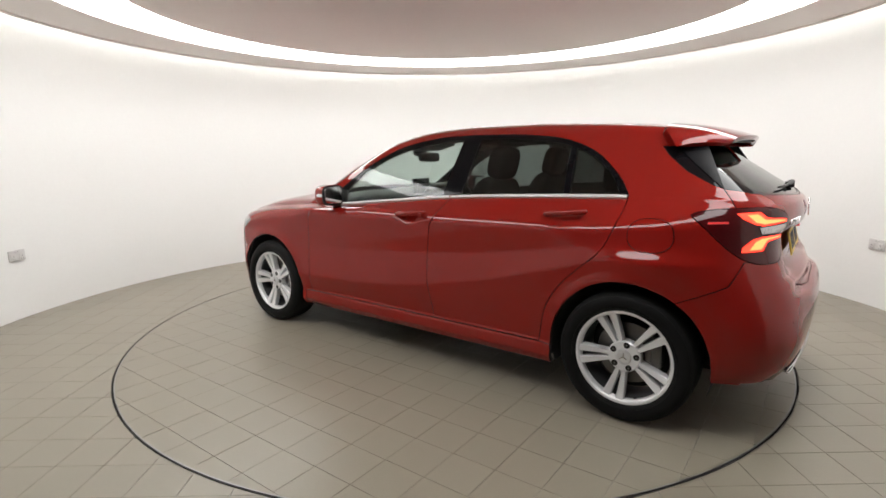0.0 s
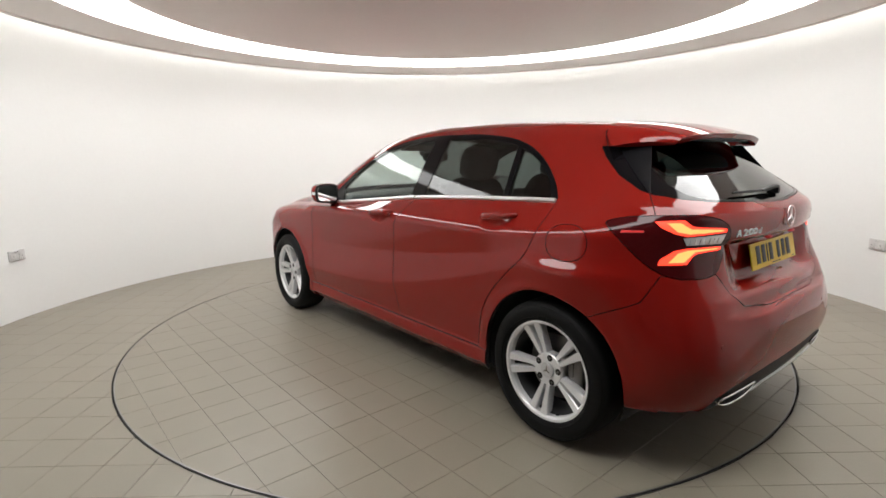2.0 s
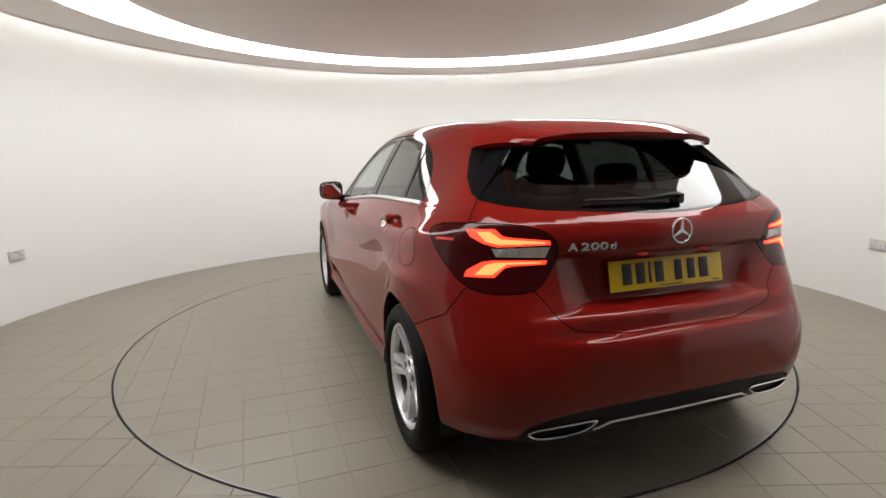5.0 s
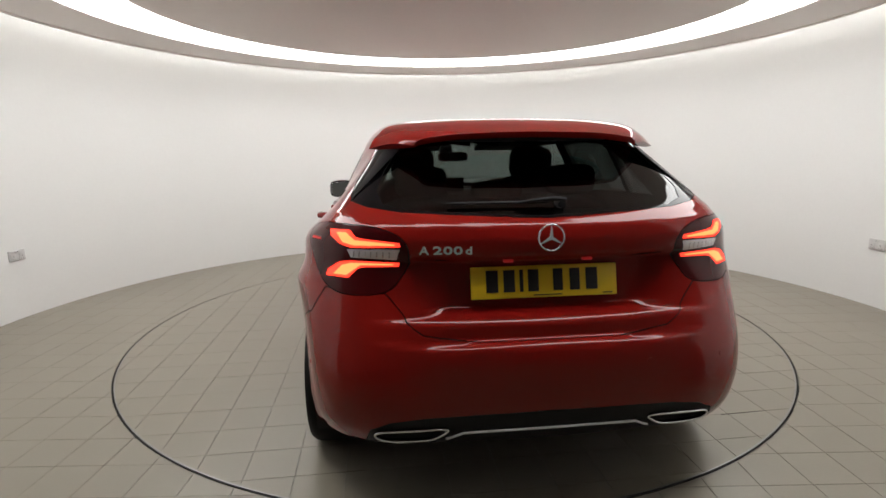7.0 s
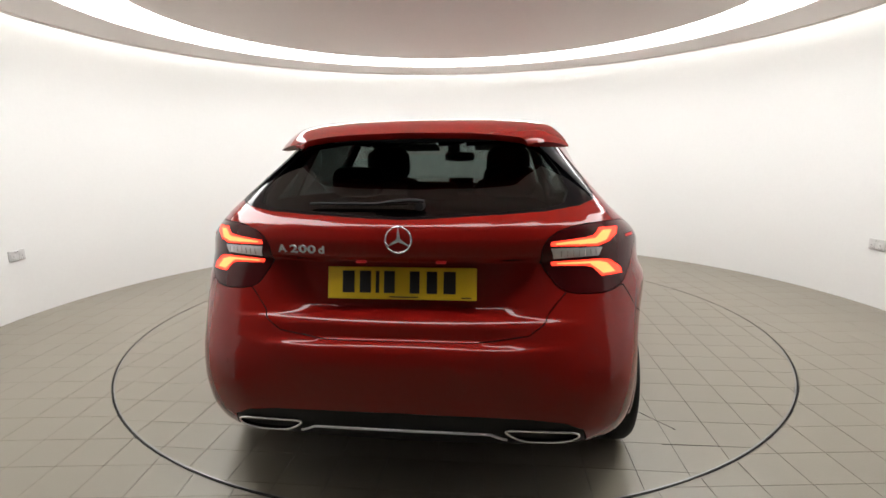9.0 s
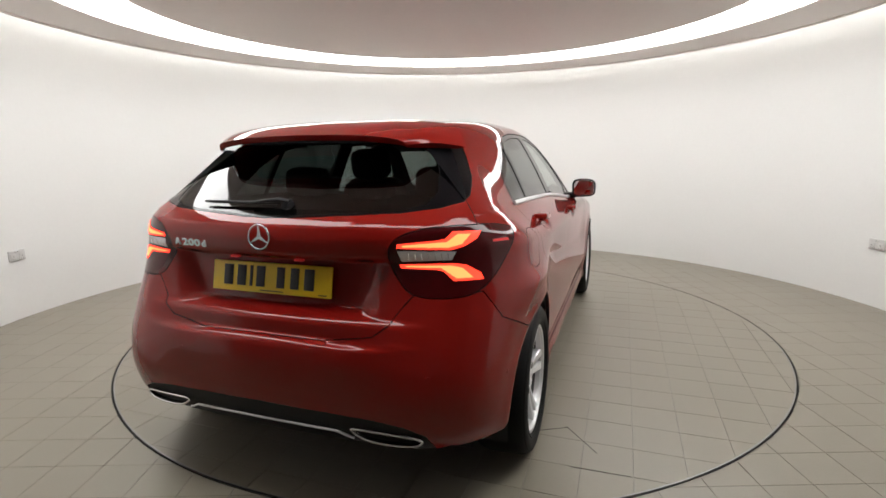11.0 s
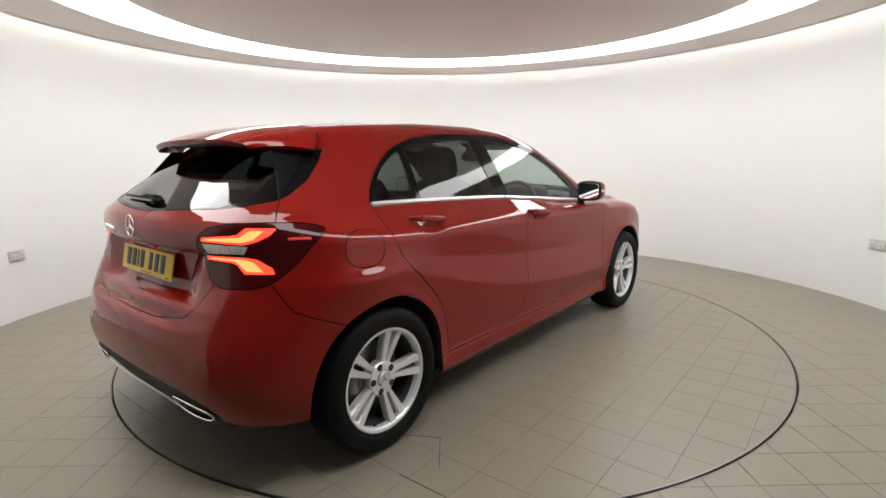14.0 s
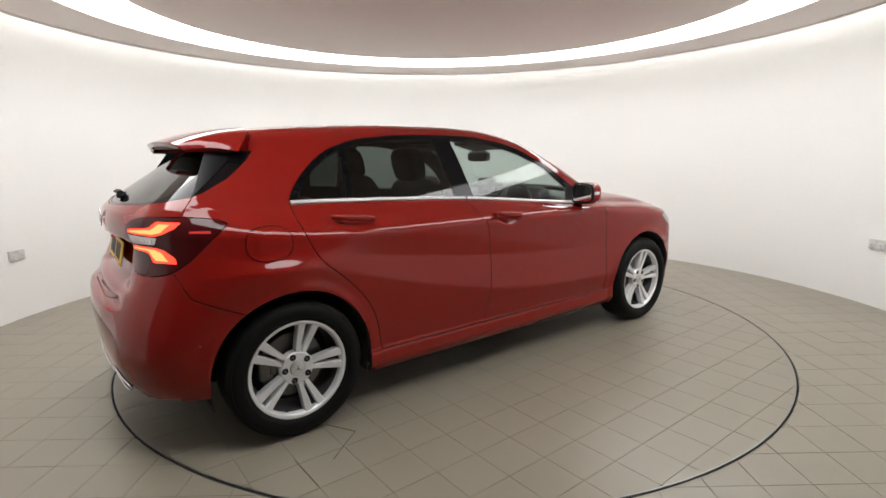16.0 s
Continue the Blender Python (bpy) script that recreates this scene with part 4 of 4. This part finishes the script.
# ---- wheels ----
def wheel(x, side, spin):
    """One alloy wheel with its tyre and brake, its outer face along +y before it is set on its side."""
    rim = lathe([(0.2290, 0.086), (0.2290, 0.0945), (0.2240, 0.0965), (0.2150, 0.0945), (0.2115, 0.0860), (0.2085, 0.0835), (0.2060, 0.070), (0.2050, 0.062)], 72, sharp=28)
    s = 1 if side == 0 else -1
    ob = part("wheel", rim, alloy, car, "silver alloy wheel with five twin spokes", at=pose(x, s * 0.777, 0.315) @ (pose(0, 0, 0) if s == 1 else pose(0, 0, 0, 0, 0, 180)))
    # the barrel's near-black alloy paints the shade behind the spokes
    part("barrel", lathe([(0.2050, 0.062), (0.1960, 0.040), (0.1930, -0.02), (0.2050, -0.085), (0.2270, -0.10)], 60), alloy_shade, ob, "inner barrel with shade painted into its alloy")
    prof = [(0.219, 0.084), (0.2285, 0.0985), (0.236, 0.1035), (0.252, 0.1090), (0.270, 0.1115), (0.288, 0.1085), (0.302, 0.0985), (0.3105, 0.086), (0.3145, 0.070), (0.3160, 0.04), (0.3165, 0.0)]
    prof = prof + [(r, -o) for r, o in prof[-2::-1]]
    tyre = part("tyre", lathe(prof, 96, sharp=60), rubber, ob, "black low-profile tyre")
    for r, o in ((0.2435, 0.1072), (0.2965, 0.1035)):
        part("sidewall_ring", lathe([(r - 0.0016, o - 0.0015), (r, o + 0.0016), (r + 0.0016, o - 0.0015)], 72), rubber, tyre)
    for k in range(5):
        base = radians(72 * k + (spin if s == 1 else 180 - spin))
        for half in (1, -1):
            b = bmesh.new()
            rows = []
            for i in range(9):
                w = i / 8
                r = 0.040 + 0.1795 * w
                c = half * (0.0100 + 0.0240 * w)
                h = 0.0086 + 0.0120 * w
                top = 0.066 + 0.0225 * w ** 1.6
                row = []
                for v, o in ((-1.0, top - 0.038), (-1.0, top - 0.007), (-0.78, top - 0.0006), (0.78, top + 0.0006), (1.0, top - 0.007), (1.0, top - 0.038)):
                    t = c + h * v
                    row.append(b.verts.new((r * math.cos(base) - t * math.sin(base), o, r * math.sin(base) + t * math.cos(base))))
                rows.append(row)
            for i in range(8):
                for q in range(6):
                    b.faces.new((rows[i][q], rows[i][(q + 1) % 6], rows[i + 1][(q + 1) % 6], rows[i + 1][q]))
            b.faces.new(rows[0]), b.faces.new(rows[-1][::-1])
            bmesh.ops.recalc_face_normals(b, faces=b.faces)
            finish(b, True, 25)
            part("spoke", b, alloy, ob)
        a = base + radians(36)
        # black disc on the hub's face paints the shade of a bolt hole
        part("bolt_hole_shade", lathe([(0.0001, 0.0722), (0.0148, 0.0722), (0.0148, 0.06)], 16), gap_black, ob, at=pose(0.0575 * math.cos(a), 0.0, 0.0575 * math.sin(a)))
        part("wheel_bolt", lathe([(0.0001, 0.0745), (0.0042, 0.0738), (0.0052, 0.0722)], 6), steel, ob, at=pose(0.0575 * math.cos(a), 0, 0.0575 * math.sin(a)))
        part("web", rounded_box(0.055, 0.014, 0.034, 0.006, (0.075, 0.045, 0)), alloy, ob, at=Matrix.Rotation(-base, 4, "Y"))
    part("hub", lathe([(0.0001, 0.068), (0.034, 0.068), (0.040, 0.0715), (0.071, 0.0715), (0.077, 0.064), (0.079, 0.03)], 60, sharp=25), alloy, ob)
    cap = part("hub_cap", lathe([(0.0001, 0.0790), (0.026, 0.0785), (0.0275, 0.0765), (0.0295, 0.0780), (0.0330, 0.0770), (0.0345, 0.0690)], 48, sharp=25), satin, ob, "silver centre cap")
    for k in range(3):
        a = math.pi / 2 + 2 * math.pi * k / 3
        part("cap_spoke", prism([(u * math.cos(a) - v * math.sin(a), u * math.sin(a) + v * math.cos(a)) for u, v in ((0, -0.004), (0.022, -0.0008), (0.022, 0.0008), (0, 0.004))], 0.0015, lambda u, v, h: (u, 0.0787 + h, v)), chrome, cap)
    part("brake_disc", lathe([(0.060, -0.004), (0.062, 0.004), (0.148, 0.004), (0.150, 0.000), (0.150, -0.012), (0.060, -0.012)], 60, sharp=30), steel, ob, "worn steel brake disc")
    a = math.pi if s == 1 else 0.0
    part("brake_caliper", join(rounded_box(0.060, 0.055, 0.120, 0.012, (0.130 * math.cos(a), 0.012, 0.02)), rounded_box(0.03, 0.02, 0.07, 0.006, (0.10 * math.cos(a), 0.035, 0.02))), steel, ob, "grey brake caliper")
    part("valve", tube([(0.203 * math.cos(a - 1.25), 0.066, -0.203 * math.sin(1.25)), (0.190 * math.cos(a - 1.25), 0.080, -0.188)], 0.0035, 8), trim_black, ob)
    part("backing_plate", lathe([(0.0001, -0.045), (0.185, -0.045), (0.185, -0.055), (0.0001, -0.055)], 40), liner, ob)


for x, sp in ((1.3495, (1, 8)), (-1.3495, (-7, 1))):
    wheel(x, 0, sp[0]), wheel(x, 1, sp[1])
for x in (1.3495, -1.3495):
    for s in (1, -1):
        b = bmesh.new()
        rows = []
        for k in range(33):
            a = radians(-17 + 214 * k / 32)
            rows.append([b.verts.new((x + r * math.cos(a), s * y, 0.315 + r * math.sin(a))) for r, y in ((0.369, 0.835 if x < 0 else 0.84), (0.372, 0.80), (0.372, 0.50))])
        for k in range(32):
            for q in range(2):
                b.faces.new((rows[k][q], rows[k + 1][q], rows[k + 1][q + 1], rows[k][q + 1]))
        b.faces.new([r[2] for r in rows])
        finish(b, True, 50)
        part("wheel_arch_liner", b, liner, car)
# plain dark plates added as underbody to stop light leaking through
part("underbody", join(rounded_box(1.80, 1.62, 0.04, 0.01, (-0.035, 0, 0.215)), rounded_box(3.72, 1.02, 0.04, 0.01, (0.06, 0, 0.245))), liner, car, "dark underbody plates added to block light under the car")


# ---- inside the car ----
def seat(name, x, y, w, recline, label):
    back = pose(0, 0, 0, 0, -recline, 0)
    ob = part(name, plump(0.52, w, 0.20, 0.5, (x + 0.18, y, 0.47), 12), cloth, car, label)
    part("backrest", plump(0.15, w * 0.96, 0.66, 0.5, (x - 0.17, y, 0.80), 14, turn=back.to_3x3().to_4x4()), cloth, ob)
    part("headrest", plump(0.11, 0.265, 0.20, 0.55, (x - 0.275, y, 1.205), 14, turn=back.to_3x3().to_4x4()), cloth, ob)
    for dy in (-0.06, 0.06):
        part("headrest_post", tube([(x - 0.25, y + dy, 1.06), (x - 0.275, y + dy, 1.16)], 0.006, 8), steel, ob)


for y in (0.37, -0.37):
    seat("front_seat", -0.14, y, 0.50, 14, "black cloth front seat")
bench = part("rear_bench", plump(0.52, 1.26, 0.20, 0.45, (-0.72, 0, 0.47), 14), cloth, car, "black cloth rear bench")
part("bench_back", plump(0.15, 1.24, 0.58, 0.4, (-1.05, 0, 0.78), 14, turn=pose(0, 0, 0, 0, -18, 0)), cloth, bench)
for y in (0.37, 0.0, -0.37):
    part("rear_headrest", plump(0.09, 0.25, 0.15 if y else 0.09, 0.55, (-1.12, y, 1.13 if y else 1.085), 12), cloth, bench)
part("load_cover", rounded_box(0.62, 1.10, 0.02, 0.008, (-1.47, 0, 0.98)), dash_skin, car, "black load cover")
dash = part("dashboard", plump(0.52, 1.36, 0.34, 0.5, (0.80, 0, 0.82), 16), dash_skin, car, "black dashboard")
part("screen", rounded_box(0.015, 0.20, 0.12, 0.006, (0.56, 0.0, 1.02)), gloss_black, dash, "freestanding display")
part("binnacle", plump(0.16, 0.34, 0.12, 0.6, (0.62, -0.37, 0.97), 12), dash_skin, dash)
wheel_pts = [(0.44 + 0.06 * math.sin(a), -0.37 + 0.185 * math.cos(a), 0.88 + 0.175 * math.sin(a)) for a in np.linspace(0, 2 * math.pi, 33)[:-1]]
steer = part("steering_wheel", tube(wheel_pts, 0.015, 10, True, ref=(1, 0, 0)), dash_skin, car, "black steering wheel")
part("steering_hub", plump(0.06, 0.16, 0.12, 0.6, (0.46, -0.37, 0.87), 10), dash_skin, steer)
for p in ((-0.17, 0.0), (0.17, 0.0), (0.0, -0.16)):
    part("steering_spoke", tube([(0.46, -0.37, 0.87), (0.44 + 0.06 * p[1] / 0.17, -0.37 + p[0], 0.88 + p[1])], 0.014, 8), satin, steer)
rear_view = part("rear_view_mirror", plump(0.05, 0.235, 0.075, 0.5, (0.47, 0.0, 1.245), 12), trim_black, car, "black rear-view mirror")
part("mirror_stalk", plump(0.10, 0.10, 0.10, 0.6, (0.52, 0.05, 1.30), 10), trim_black, rear_view)
for y in (0.30, -0.30):
    part("sun_visor", rounded_box(0.15, 0.34, 0.02, 0.008, (0.20, y, 1.315), turn=pose(0, 0, 0, 0, 14, 0)), lining, car, "pale sun visor")
part("console", plump(0.9, 0.22, 0.26, 0.5, (0.2, 0, 0.48), 12), dash_skin, car, "black centre console")

for x, y, u, v in ((-1.424, -0.980, 0.160, -60), (-1.470, -1.120, 0.235, 39), (-1.690, -1.215, 0.235, -88)):
    part("floor_crack", rounded_box(u, 0.0022, 0.0012, 0, (0, 0, 0)), gap_black, turntable, at=pose(x, y, 0.0006, 0, 0, v))


# ---- floor tiles, piece by piece ----
def tile_grid(parent, turn, px, py, dx, dy, keep, rim, inside, near):
    """Square tiles as pieces of their own where near, the rest joined."""
    far_v, far_f, count = [], [], 0
    hx, hy = px / 2 - 0.0008, py / 2 - 0.0008
    c, s = math.cos(radians(turn)), math.sin(radians(turn))
    top = 0.0
    bev = 0.0010
    for i in range(-30, 31):
        for j in range(-40, 31):
            x, y = i * px + dx, j * py + dy
            cx, cy = x * c - y * s, x * s + y * c
            corners = [(x + a * hx, y + b * hy) for a, b in ((-1, -1), (1, -1), (1, 1), (-1, 1))]
            corners = [(p * c - q * s, p * s + q * c) for p, q in corners]
            radii = [math.hypot(p, q) for p, q in corners]
            if not keep(cx, cy, radii):
                continue
            cut = (max(radii) > rim) if inside else (min(radii) < rim)
            if not cut:
                loop = corners
            else:
                loop = []
                for k in range(4):
                    a, b = corners[k], corners[(k + 1) % 4]
                    for e in range(8):
                        p, q = a[0] + (b[0] - a[0]) * e / 8, a[1] + (b[1] - a[1]) * e / 8
                        r = math.hypot(p, q)
                        if (r > rim) == inside:
                            p, q = p * rim / r, q * rim / r
                        if not loop or math.hypot(p - loop[-1][0], q - loop[-1][1]) > 0.004:
                            loop.append((p, q))
                if len(loop) < 3:
                    continue
                area = 0.5 * sum(loop[k][0] * loop[(k + 1) % len(loop)][1] - loop[(k + 1) % len(loop)][0] * loop[k][1] for k in range(len(loop)))
                if area < 0.00015:
                    continue
            mx, my = sum(p for p, q in loop) / len(loop), sum(q for p, q in loop) / len(loop)
            up = []
            for p, q in loop:
                d = math.hypot(p - mx, q - my)
                up.append((p + (mx - p) * bev / d, q + (my - q) * bev / d))
            n = len(loop)
            verts = [(p, q, -0.009) for p, q in loop] + [(p, q, top - 0.001) for p, q in loop] + [(p, q, top) for p, q in up]
            faces = [tuple(range(2 * n, 3 * n))]
            for k in range(n):
                m = (k + 1) % n
                faces += [(k, m, n + m, n + k), (n + k, n + m, 2 * n + m, 2 * n + k)]
            if near(cx, cy) and count < 300:
                count += 1
                wob = random.uniform(-0.0003, 0.0003)
                me = mesh_of("tile", [(p - mx, q - my, z) for p, q, z in verts], faces, False)
                part("tile", me, tile_stone, parent, at=Matrix.Translation((mx, my, wob)))
            else:
                base = len(far_v)
                far_v += verts
                far_f += [tuple(base + k for k in f) for f in faces]
    if far_v:
        tagged(part("tile_field", mesh_of("tile_field", far_v, far_f, False), tile_stone, parent), kind="stuff")


floor_ob = bpy.data.objects["floor"]
tile_grid(floor_ob, 1.4, 0.2017, 0.209, 0.0145, 0.0825, lambda x, y, r: max(r) > TABLE_R + 0.0065 and math.hypot(x - CX, y - CY) < WALL_R + 0.12 or (abs(x) < 2.3 and y < -2 and y > -7.3 and max(r) > TABLE_R + 0.0065),
          TABLE_R + 0.0065, False, lambda x, y: -2.75 < y < 0.8)
tile_grid(turntable, 0.75, 0.2062, 0.2020, 0.0505, -0.003, lambda x, y, r: min(r) < TABLE_R - 0.012, TABLE_R - 0.012, True, lambda x, y: abs(y) > 0.55 or x > 1.2)


# ---- what moves ----
OFF_X, OFF_Y = -0.2335, -0.0567


def motions():
    table_rows, car_rows = [], []
    for t in range(17):
        deg = 143.635 - 6.620 * t + 0.00166 * (t - 8) ** 2
        a = radians(deg)
        table_rows.append((t, pose(0, 0, 0, 0, 0, deg)))
        car_rows.append((t, pose(OFF_X * math.cos(a) - OFF_Y * math.sin(a), OFF_X * math.sin(a) + OFF_Y * math.cos(a), 0, 0, 0, deg)))
    walk(turntable, table_rows)
    walk(car, car_rows)


motions()
